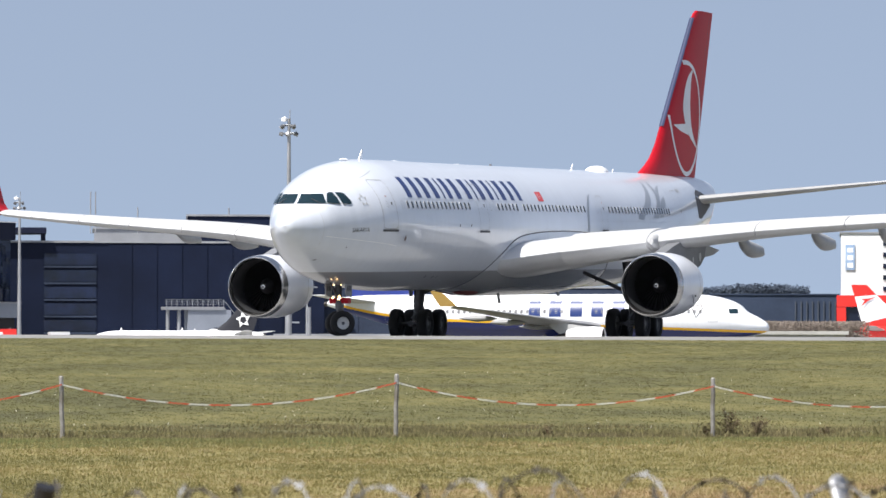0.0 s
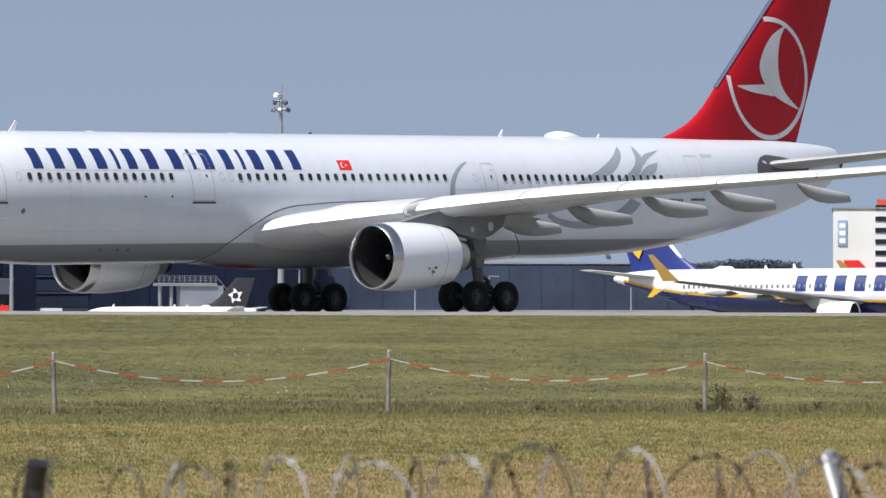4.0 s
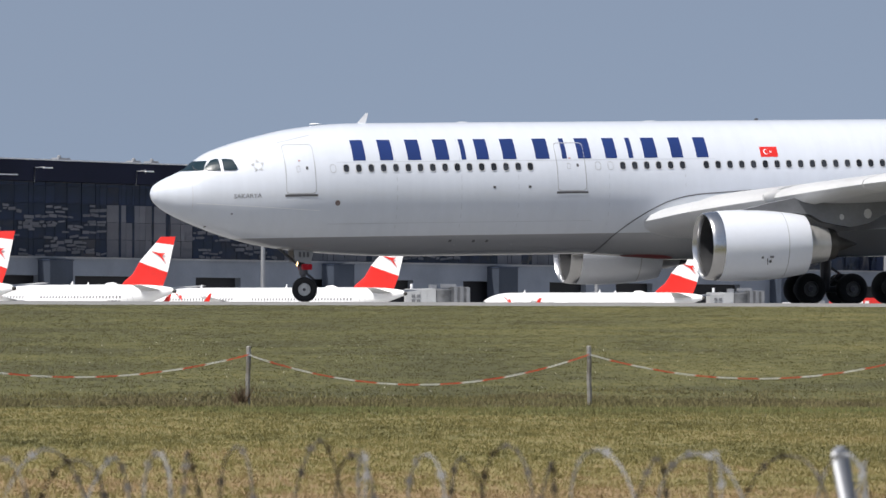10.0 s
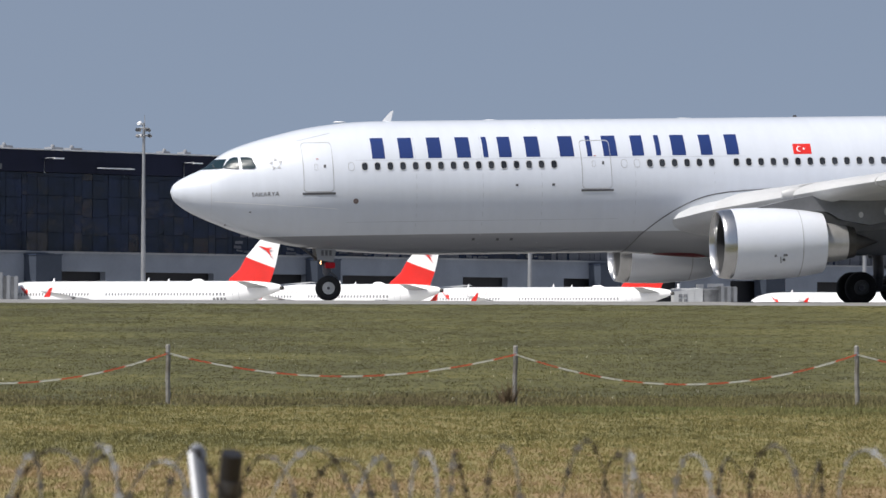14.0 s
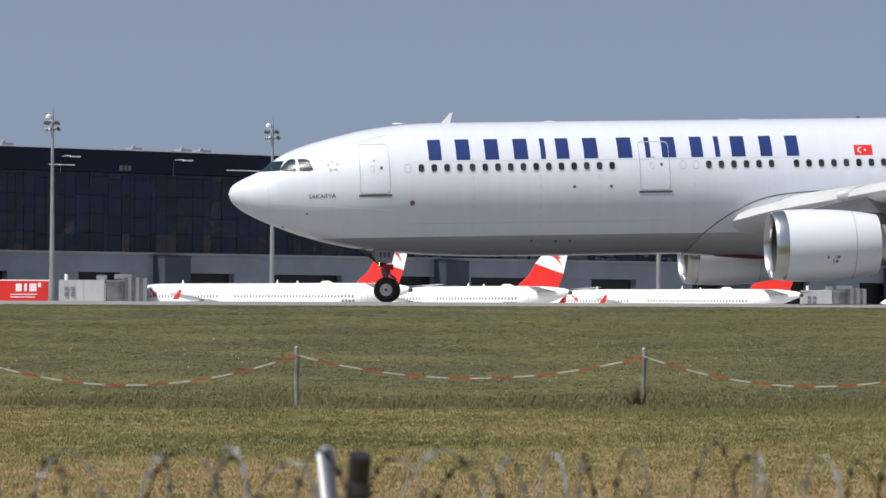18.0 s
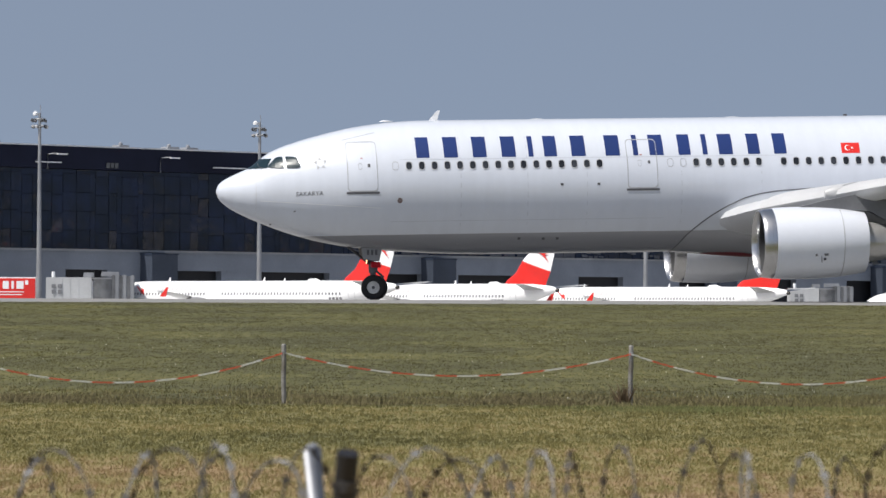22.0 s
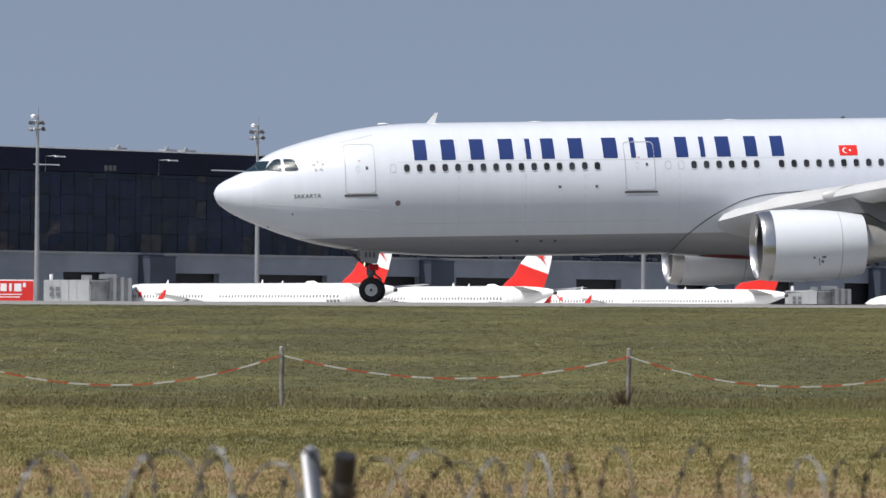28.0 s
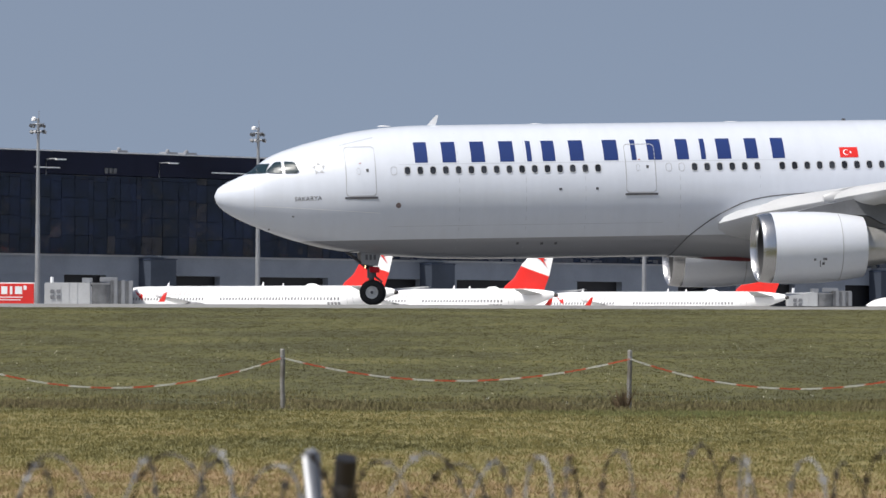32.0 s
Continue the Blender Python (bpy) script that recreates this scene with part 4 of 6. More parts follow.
def build_gear(plane):
    tyre, rim = wheel_mesh(0.525, 0.38, M_HUB)
    for y in (-0.36, 0.36):
        w = part("wheel", tyre, None, plane, "black nose wheel tyre", pose(6.68, y, 0.525))
        part("rim", rim, None, w, "pale metal hub")
        WHEELS.append((w, 6.68, y, 0.525, True))
    part("nose_leg", tube([(6.68, 0, 0.52), (6.62, 0, 1.1), (6.45, 0, 2.35)], 0.095, 12, None, 0.15), M_STRUT, plane)
    WHEELS.append((part("axle", tube([(0, -0.5, 0), (0, 0.5, 0)], 0.07, 10), M_STRUT, plane, "", pose(6.68, 0, 0.525)), 6.68, 0.0, 0.525, True))
    part("steering_collar", tube([(6.64, 0, 1.15), (6.62, 0, 1.42)], 0.19, 14), M_STRUT, plane)
    part("torque_link", slab([(6.78, 1.25), (7.1, 0.98), (6.8, 0.66), (6.72, 0.7), (6.98, 0.98), (6.72, 1.2)], -0.07, 0.07), M_STRUT, plane)
    part("drag_strut", tube([(6.5, 0, 1.5), (5.4, 0, 2.35)], 0.055, 8), M_STRUT, plane)
    for y in (-0.45, 0.45):
        door = part("nose_gear_door", slab([(6.05, 2.28), (6.98, 2.30), (6.82, 1.62), (6.15, 1.70)], y - 0.02, y + 0.02), M_FAIRDARK, plane, "grey nose gear door")
        for k in range(3):
            part("marking", box(6.30 + 0.17 * k, 6.40 + 0.17 * k, y - 0.03, y + 0.03, 1.88, 2.10), M_SEAM, door)
    part("red_placard", box(6.50, 6.90, -0.42, 0.42, 1.36, 1.60, 0.02), M_RED, plane, "red tow placard")
    for y, z, r in ((-0.17, 2.20, 0.085), (0.17, 2.15, 0.055), (-0.06, 1.60, 0.10), (0.20, 1.60, 0.055)):
        can = part("landing_light", revolve([(6.55, 0.02), (6.50, r * 0.7), (6.36, r), (6.345, r * 1.04)], 16, None, 'X', (0, y, z)), M_STRUT, plane, "nose gear light")
        part("lens", revolve([(6.35, r * 0.9), (6.338, r * 0.5), (6.334, 0.002)], 16, None, 'X', (0, y, z)), M_LAMP, can, "lit warm lens")
    tyre, rim = wheel_mesh(0.70, 0.46, M_HUBDARK)
    for s in (-1, 1):
        for dx in (-0.99, 0.99):
            for dy in (-0.70, 0.70):
                w = part("wheel", tyre, None, plane, "black main wheel tyre", pose(32.02 + dx, s * 5.34 + dy, 0.70))
                part("rim", rim, None, w, "dusty dark hub")
                WHEELS.append((w, 32.02 + dx, s * 5.34 + dy, 0.70, False))
        part("bogie_beam", tube([(30.95, s * 5.34, 0.70), (33.1, s * 5.34, 0.70)], 0.14, 12), M_STRUT, plane)
        for dx in (-0.99, 0.99):
            part("axle", tube([(32.02 + dx, s * 5.34 - 0.85, 0.70), (32.02 + dx, s * 5.34 + 0.85, 0.70)], 0.09, 10), M_STRUT, plane)
        part("main_leg", tube([(32.02, s * 5.34, 0.65), (32.02, s * 5.3, 1.7), (31.85, s * 5.1, 3.6)], 0.20, 14, None, 0.30), M_STRUT, plane)
        part("side_stay", tube([(32.0, s * 5.2, 2.1), (31.9, s * 2.9, 3.1)], 0.09, 10), M_STRUT, plane)
        part("brake_rod", tube([(31.1, s * 5.34, 0.95), (32.0, s * 5.34, 1.3), (32.9, s * 5.34, 0.95)], 0.04, 8), M_STRUT, plane)
        part("torque_link", slab([(32.2, 1.75), (32.75, 1.4), (32.25, 0.95), (32.15, 1.0), (32.6, 1.4), (32.15, 1.68)], s * 5.34 - 0.09, s * 5.34 + 0.09), M_STRUT, plane)
        part("main_gear_door", slab([(31.35, 3.3), (32.2, 3.3), (32.12, 2.4), (31.95, 2.0), (31.65, 2.0), (31.5, 2.4)], s * 5.62 - 0.03, s * 5.62 + 0.03), M_FAIRDARK, plane, "grey main gear leg door")


def fin_side(x, z):
    """Half the thickness of the widebody's fin at x and z."""
    le = lerp([(2.6, 49.8), (2.84, 50.25), (3.6, 52.2), (4.4, 53.3), (5.13, 54.0), (11.5, 60.3)], z)
    te = 60.35 + (z - 2.72) * 0.405
    c = te - le
    s = max(0.0, min(1.0, (x - le) / c))
    return 0.085 * c * (1.4845 * math.sqrt(s) - 0.63 * s - 1.758 * s * s + 1.4215 * s**3 - 0.5075 * s**4)


def fin_patch(one, two, bm=None):
    rows = []
    for (xa, za), (xb, zb) in zip(one, two):
        row = []
        for i in range(5):
            x, z = xa + (xb - xa) * i / 4, za + (zb - za) * i / 4
            row.append((x, -(fin_side(x, z) + 0.012), z))
        rows.append(row)
    return sheet(rows, bm)


def build_tail(plane):
    rings = []
    for z, le in ((2.3, 49.3), (2.84, 50.25), (3.2, 51.3), (3.6, 52.2), (4.0, 52.8), (4.4, 53.3), (5.13, 54.0), (7.0, 55.85), (9.0, 57.83), (11.0, 59.81), (11.35, 60.25), (11.5, 60.7)):
        te = 60.35 + (z - 2.72) * 0.405
        rings.append([(x, y, z) for x, y in [(p[0], p[2]) for p in airfoil(le, te - le, 0, 0, 0.085, 0, 12)]])
    fin = part("fin", loft(rings), M_RED, plane, "dark red tail fin", BODY @ Matrix.Translation((0.38, 0, 0)))
    bm = sheet([[(54.0 + (z - 5.13) * 0.99 + dx, dy, z) for dx, dy in ((0.06, -0.13), (0.0, -0.08), (-0.04, 0.0), (0.0, 0.08), (0.06, 0.13))] for z in (5.3, 7.0, 9.0, 11.1)])
    part("leading_edge", bm, material("fin_leading_edge", (0.045, 0.055, 0.11), 0.4, 0.2, 0.05), fin, "blue-grey metal leading edge strip")
    # round mark: a ring and a curved white wing shape
    n = 40
    ang = [2 * math.pi * i / n * 0.77 for i in range(n + 1)]
    ring = [(58.06 + 3.15 * math.cos(a + 3.11) - 0.05 * math.sin(a + 3.11), 5.80 + 3.02 * math.sin(a + 3.11)) for a in ang]
    inner = [(58.06 + 2.90 * math.cos(a + 3.11), 5.80 + 2.78 * math.sin(a + 3.11)) for a in ang]
    part("ring_mark", fin_patch(ring, inner), M_SILVER, fin, "pale grey ring")
    left = [(59.38, 8.45), (58.35, 7.95), (57.70, 7.3), (57.28, 6.5), (57.35, 5.95), (57.75, 5.42), (58.3, 5.02), (59.2, 4.65), (60.50, 4.28)]
    right = [(59.38, 8.41), (58.98, 7.9), (58.78, 7.3), (58.71, 6.6), (58.78, 6.0), (58.98, 5.5), (59.38, 5.05), (59.88, 4.70), (60.55, 4.30)]
    curve = lambda line: [(a[1], b[1]) for a, b in zip(smooth_table([(k, p[0]) for k, p in enumerate(line)]), smooth_table([(k, p[1]) for k, p in enumerate(line)]))]
    part("wing_mark", fin_patch(curve(left), curve(right)), M_SILVER, fin, "pale grey curved shape")
    part("wing_mark", fin_patch(curve([(55.58, 5.42), (56.7, 5.46), (57.68, 5.50)]), curve([(55.58, 5.36), (56.7, 5.10), (58.40, 4.92)])), M_SILVER, fin, "pale grey curved shape")
    part("rudder_gap", fin_patch([(58.75 + 0.52 * (z - 3), z) for z in (3.0, 5, 7, 9, 11.2)], [(58.79 + 0.52 * (z - 3), z) for z in (3.0, 5, 7, 9, 11.2)]), M_SEAM, fin)
    for s in (-1, 1):
        rings = [airfoil(56.2 + 0.72 * y, 5.4 - 0.345 * y, s * y, 1.45 + 0.105 * y, 0.09, 0, 12) for y in (0.6, 3, 6, 8.6, 9.5, 9.7)]
        part("tailplane", loft(rings), M_FAIR, plane, "grey tailplane", BODY)
        pts = [(x, z) for x, z in ((55.9, 1.30), (56.0, 1.75), (56.4, 2.10), (57.0, 2.25), (58.2, 2.15), (59.8, 1.95), (60.6, 1.75), (60.6, 1.45), (59.0, 1.10), (57.2, 0.75), (56.2, 0.80))]
        rows = [[WIDEBODY.side(58.1 + (x - 58.1) * k, 1.35 + (z - 1.55) * k, 0.012, s) for k in (0.02, 0.5, 1.0)] for x, z in pts + pts[:1]]
        part("tailplane_plate", sheet(rows), M_SEAM, plane, "dark plate round the tailplane root", BODY)


def build_skin(plane):
    h = WIDEBODY
    xs = sorted({round(p[0], 3) for p in h.top} | {round(p[0], 3) for p in h.bottom if p[0] < 12 or p[0] > 40})
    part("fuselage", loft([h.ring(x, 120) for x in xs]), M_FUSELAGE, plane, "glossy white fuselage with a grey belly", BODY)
    # cabin windows
    pane = bmesh.new()
    pane.faces.new([pane.verts.new((x, 0, z)) for x, z in rounded(-0.115, 0.115, -0.165, 0.165, 0.10)])
    pane = finish("window", pane, M_PANE, 0)
    ring = slab(rounded(-0.145, 0.145, -0.195, 0.195, 0.12), -0.004, 0.004)
    ring = finish("window_frame", ring, M_RING, 30)
    rows = [7.76 + 0.533 * k for k in range(16)] + [19.85 + 0.533 * k for k in range(6)] + [23.58 + 0.533 * k for k in range(18)] + [36.6 + 0.533 * k for k in range(22)]
    for x in rows:
        p = h.side(x, 0.85, 0.012)
        q = h.side(x, 0.90, 0.012)
        tilt = math.degrees(math.atan2(q.y - p.y, q.z - p.z))
        w = part("window", pane, None, plane, "", BODY @ pose(p.x, p.y, p.z, -tilt))
        part("window_frame", ring, None, w, "", pose(0, 0.006, 0))
    for x in (7.2, 18.75, 19.3, 34.6, 48.4, 49.0):
        part("window_plug", h.outline(rounded(x - 0.13, x + 0.13, 0.67, 1.03, 0.12), 0.02), M_SEAMLIGHT, plane, "", BODY)
    # doors
    for x0, x1, z0, z1 in ((5.22, 6.46, -0.19, 1.90), (16.92, 18.20, -0.20, 1.86), (35.2, 36.05, -0.1, 1.52), (50.1, 51.2, -0.10, 1.95)):
        door = part("door", h.outline(rounded(x0, x1, z0, z1, 0.16), 0.035), M_SEAMLIGHT, plane, "flush white cabin door", BODY)
        part("door_sill", h.patch(x0 - 0.05, x1 + 0.06, z0 - 0.10, z0 - 0.01, 0.02), M_SEAM, door, "dark sill")
        part("door_window", h.patch(x1 - 0.40, x1 - 0.30, 0.82, 0.95, 0.012), M_SEAM, door)
        part("door_handle", h.outline(rounded(x0 + 0.46, x0 + 0.60, 0.72, 0.98, 0.05), 0.015, 0.011), M_SEAMLIGHT, door)
        part("door_stencil", h.patch(x0 + 0.56, x0 + 0.65, 1.17, 1.21, 0.011), material("stencil_red", (0.5, 0.2, 0.18), 0.5), door)
    # airline titles: plain blue bars
    def title(x, widths, gap):
        for w in widths:
            part("title_bar", h.patch(x + 0.16 * w, x + 0.74 * w, 1.17, 2.04, 0.008), M_BLUE, plane, "plain dark blue bar", BODY)
            x += w + gap
    title(7.95, (0.93, 1.0, 1.0, 1.02, 0.36, 0.93, 1.02), 0.21)
    title(15.88, (1.05, 0.36, 1.02, 0.88, 0.36, 1.02, 0.88, 0.92), 0.23)
    # name below the cockpit
    vs, fs = text_mesh("SAKARYA", 0.27)
    wide = max(v[0] for v in vs)
    bm = bmesh.new()
    made = [bm.verts.new(h.side(3.14 + v[0] / wide * 1.10, -0.33 + 0.02 * v[0] + v[1] * 0.95, 0.01)) for v in vs]
    for f in fs:
        bm.faces.new([made[i] for i in f])
    part("name_lettering", bm, M_SEAM, plane, "small dark lettering SAKARYA", BODY, 0)
    flag = part("flag", h.patch(26.10, 26.88, 1.16, 1.60, 0.008), M_BRIGHTRED, plane, "small red flag with a white crescent", BODY)
    cres = [(26.36 + 0.12 * math.cos(radians(a)), 1.38 + 0.12 * math.sin(radians(a))) for a in range(40, 321, 20)]
    crin = [(26.39 + 0.095 * math.cos(radians(a)), 1.38 + 0.095 * math.sin(radians(a))) for a in range(40, 321, 20)]
    part("crescent", h.band(cres, crin, 0.014), M_WHITE, flag)
    st = [(26.56 + (0.07 if i % 2 == 0 else 0.028) * math.cos(radians(36 * i + 180)), 1.38 + (0.07 if i % 2 == 0 else 0.028) * math.sin(radians(36 * i + 180))) for i in range(10)]
    bm = bmesh.new()
    bm.faces.new([bm.verts.new(h.side(x, z, 0.014)) for x, z in st])
    part("star", bm, M_WHITE, flag)
    # five small shapes behind the cockpit
    for k in range(5):
        a = radians(90 + 72 * k)
        cx, cz = 4.15 + 0.20 * math.cos(a), 1.02 + 0.20 * math.sin(a)
        tri = [(cx + 0.095 * math.cos(a + b), cz + 0.095 * math.sin(a + b)) for b in (0.5, 2.3, 4.2)]
        bm = h.band(*[[(tri[0][0] + (e[0] - tri[0][0]) * q, tri[0][1] + (e[1] - tri[0][1]) * q) for q in (0.02, 0.35, 0.7, 1)] for e in tri[1:]], 0.02)
        part("alliance_mark", bm, M_SEAMLIGHT, plane, "small grey wedge", BODY, 0)
    part("static_port", h.outline(arc_points(18, 7.36, -0.58, 0.11, 0.11), 0.10, 0.01), material("static_plate", (0.22, 0.17, 0.17), 0.4, 0.5), plane, "dark round plate", BODY)
    for x, z in ((14.14, 0.0), (15.69, 0.0), (12.46, -2.2), (13.49, -2.22), (14.08, -2.22), (3.1, -0.95), (2.2, -1.45)):
        d = 0.035 if x < 5 else 0.06
        part("vent_port", h.patch(x - d, x + d, z - 0.8 * d, z + 0.8 * d, 0.012), M_SEAM, plane, "", BODY)
    # skin joints: rings round the body and two laps along it
    for x in (9.9, 12.7, 15.2, 19.2, 22.6, 34.9, 38.3, 43.0, 48.0, 52.6):
        for s in (-1, 1):
            part("skin_joint", sheet([[h.side(x + d, z, 0.005, s) for d in (0, 0.022)] for z in [-2.4 + 0.4 * k for k in range(13)]]), M_LAP, plane, "", BODY)
    for x0, x1, z in ((7.0, 18.5, -1.45), (7.4, 24.0, 1.10), (33.0, 52.0, 0.30)):
        part("skin_joint", sheet([[h.side(x0 + (x1 - x0) * k / 30, z + d, 0.005) for k in range(31)] for d in (0, 0.018)]), M_LAP, plane, "", BODY)
    # nose seams
    line = [(1.7 + 0.35 * k, -0.48 - 0.028 * k) for k in range(15)]
    part("nose_seam", h.band(line, [(x, z - 0.02) for x, z in line], 0.008), M_WHITE, plane, "", BODY)
    rows = [[h.side(1.55, z, 0.005), h.side(1.57, z, 0.005)] for z in [-1.2 + 0.2 * k for k in range(12)]]
    part("radome_seam", sheet(rows), M_RING, plane, "", BODY)
    line = [(5.1 - 0.02 * k + 0.22 * k, 1.98 + 0.045 * k) for k in range(8)]
    part("eyebrow_seam", h.band(line, [(x, z - 0.025) for x, z in line], 0.006), M_SEAMLIGHT, plane, "", BODY)
    # cockpit glazing, both sides
    for s in (-1, 1):
        for low, high in (([(2.80, 0.84), (2.95, 0.84), (3.10, 0.84), (3.25, 0.84), (3.35, 0.90)], [(2.79, 1.31), (2.95, 1.31), (3.10, 1.30), (3.22, 1.26), (3.33, 0.98)]),
                          ([(2.06, 0.88), (2.20, 0.86), (2.35, 0.85), (2.50, 0.84), (2.68, 0.84)], [(2.10, 0.96), (2.24, 1.12), (2.38, 1.26), (2.52, 1.31), (2.67, 1.31)])):
            part("cockpit_window", h.band(low, high, 0.045, None, s), M_COCKPIT, plane, "dark cockpit side window", BODY, 0)
        # the windscreen wraps round the nose: from the centre post to the side post
        rows = []
        for j in range(5):
            z = 0.86 + 0.40 * j / 4
            row = []
            for i in range(7):
                u = i / 6
                lo = [lerp([(0, 0.05), (1, 1.10)], u), lerp([(0, 0.05), (1, 0.86)], u)]
                y = lo[0] + (lo[1] - lo[0]) * j / 4
                # find x on the skin where the half width at z is y
                a, b = 0.3, 4.0
                for _ in range(30):
                    m = (a + b) / 2
                    if abs(h.side(m, z, 0, 1).y) < y or lerp(h.top, m) < z:
                        a = m
                    else:
                        b = m
                row.append((b, s * y, z + 0.0))
            rows.append(row)
        rows = [[(x - 0.015, y + s * 0.012, z + 0.015) for x, y, z in row] for row in rows]
        screen = part("windscreen", sheet(rows), M_COCKPIT, plane, "dark cockpit windscreen", BODY)
        wiper = [rows[0][5], rows[1][4], rows[2][3]]
        part("wiper", tube([(x - 0.03, y + s * 0.02, z) for x, y, z in wiper], 0.012, 5), M_SEAM, screen)
    # grey motif on the rear fuselage
    for one, two in (([(34.49, 1.58), (33.99, 1.47), (33.4, 1.13), (32.96, 0.63), (32.83, 0.04), (32.83, -0.3)], [(34.40, 1.53), (34.01, 1.34), (33.55, 1.0), (33.23, 0.56), (33.15, 0.04), (33.15, -0.3)]),
                     ([(41.2, 0.45), (41.72, 0.73), (43.05, 1.15), (44.45, 1.73), (45.36, 2.2), (45.67, 2.36)], [(42.2, 0.4), (42.6, 0.62), (43.5, 0.85), (44.6, 1.32), (45.42, 1.92), (45.70, 2.36)]),
                     ([(46.76, 2.41), (46.52, 2.1), (46.42, 1.86), (46.15, 1.55), (45.6, 1.2), (44.95, 0.89), (44.1, 0.5)], [(46.78, 2.41), (46.84, 2.2), (46.88, 1.98), (46.85, 1.7), (46.5, 1.29), (45.91, 0.9), (45.2, 0.5)]),
                     ([(48.48, 2.19), (47.76, 2.09), (47.2, 1.98), (46.80, 1.80)], [(48.48, 2.17), (47.78, 1.95), (47.25, 1.75), (46.75, 1.45)]),
                     ([(47.86, 1.60), (47.1, 1.46), (46.6, 1.26), (46.1, 0.95), (45.5, 0.55)], [(47.86, 1.55), (47.64, 1.3), (47.3, 1.07), (46.75, 0.85), (46.3, 0.55)]),
                     ([(39.5, -0.94), (40.22, -1.24), (41.54, -1.46), (43.06, -1.46), (44.46, -1.19), (45.56, -0.79), (46.09, -0.34)], [(39.49, -0.67), (40.27, -0.98), (41.54, -1.15), (42.89, -1.1), (44.01, -0.79), (44.86, -0.41), (45.3, -0.07)])):
        one, two = ([(a[1], b[1]) for a, b in zip(smooth_table([(k, p[0]) for k, p in enumerate(line)]), smooth_table([(k, p[1]) for k, p in enumerate(line)]))] for line in (one, two))
        part("motif", h.band(one, two, 0.009), M_MOTIF, plane, "soft grey curved motif", BODY)
    for k in range(6):
        part("registration_bar", h.patch(51.55 + 0.15 * k, 51.65 + 0.15 * k, 1.86, 2.02, 0.008), M_SEAMLIGHT, plane, "", BODY)
        part("type_bar", h.patch(48.3 + 0.2 * k, 48.42 + 0.2 * k, -0.25, -0.10, 0.008), M_SEAM, plane, "", BODY)
    # belly fairing
    edge = smooth_table([(19.1, -2.80), (19.28, -2.55), (19.6, -2.10), (20.45, -1.41), (21.2, -0.97), (22.0, -0.62), (23.0, -0.42), (24.2, -0.33), (26, -0.24), (30, -0.2), (34, -0.35), (36.5, -1.0), (38.5, -2.2), (39.5, -2.79)])

    def belly(x, q):
        """The fairing's skin at x, from the port edge (q = 0) round below to the other (q = 1)."""
        a0 = math.asin(max(-1, min(1, lerp(edge, x) / 2.82)))
        grow = min(1, max(0, (x - 19.1) / 3.8)) * min(1, max(0, (39.5 - x) / 5))
        a = math.pi - a0 + 2 * q * (math.pi / 2 + a0)
        r = 2.835 + 0.30 * grow * math.sin(math.pi * q) ** 0.6
        return Vector((x, r * math.cos(a), r * math.sin(a)))

    xs = [19.1, 19.18, 19.28, 19.4, 19.6, 19.8, 20.1] + [20.45 + (39.5 - 20.45) * k / 42 for k in range(43)]
    rows = [[belly(x, j / 32) for j in range(33)] for x in xs]
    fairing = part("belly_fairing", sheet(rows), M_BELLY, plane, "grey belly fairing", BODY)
    part("fairing_seam", tube([row[0] for row in rows], 0.022, 5), M_SEAM, fairing)
    part("fairing_seam", tube([row[-1] for row in rows], 0.022, 5), M_SEAM, fairing)
    # a red-lined air inlet on each side of the keel
    for s in (-1, 1):
        rows = []
        for k in range(13):
            u = k / 12
            half = 0.05 * math.sqrt(max(0.0, 1 - (2 * u - 1) ** 2)) + 0.002
            rows.append([belly(20.3 + 2.3 * u, (0.435 if s < 0 else 0.565) + d * half) * 1.006 for d in (-1, -0.5, 0, 0.5, 1)])
        part("inlet_scoop", sheet(rows), M_SCOOP, fairing, "dull red scoop lining")
    # roof antennas
    for x, hgt, c in ((8.95, 0.42, 0.40), (39.1, 0.30, 0.28), (45.9, 0.17, 0.2)):
        part("blade_antenna", slab([(x, 2.76), (x + c, 2.76), (x + c * 1.35, 2.82 + hgt), (x + c * 1.08, 2.82 + hgt)], -0.02, 0.02), M_WHITE, plane, "white blade antenna", BODY)
    part("blade_antenna", slab([(26.75, 2.8), (26.95, 2.8), (26.92, 2.9), (26.8, 2.9)], -0.03, 0.03), M_SEAM, plane, "", BODY)
    for x, ln, hh in ((13.2, 1.0, 0.06), (6.9, 0.6, 0.05), (21.5, 1.2, 0.05), (42.3, 2.7, 0.31)):
        rings = []
        for k in range(11):
            u = k / 10
            r = max(0.02, math.sin(math.pi * min(1, u ** 0.7)))
            rings.append([(x + ln * u, (0.55 if hh > 0.1 else 0.2) * r * math.cos(2 * math.pi * i / 12), 2.79 + hh * r * max(-0.2, math.sin(2 * math.pi * i / 12))) for i in range(12)])
        part("antenna_fairing", loft(rings), M_WHITE, plane, "low white antenna fairing", BODY)
    part("tail_nozzle", revolve([(63.7, 0.36), (63.95, 0.30), (63.95, 0.2), (63.4, 0.2)], 20, None, 'X', (0, 0, 1.65)), M_DARKMETAL, plane, "dark tail nozzle", BODY)
    for x, z, l2 in ((27.7, -3.05, 0.45), (36.8, -2.95, 0.3), (46.5, -2.72, 0.2)):
        part("drain_mast", slab([(x, z), (x + 0.25, z), (x + 0.25 + l2 * 0.6, z - l2), (x + l2 * 0.6, z - l2)], -0.03, 0.03), M_FAIR, plane, "", BODY)


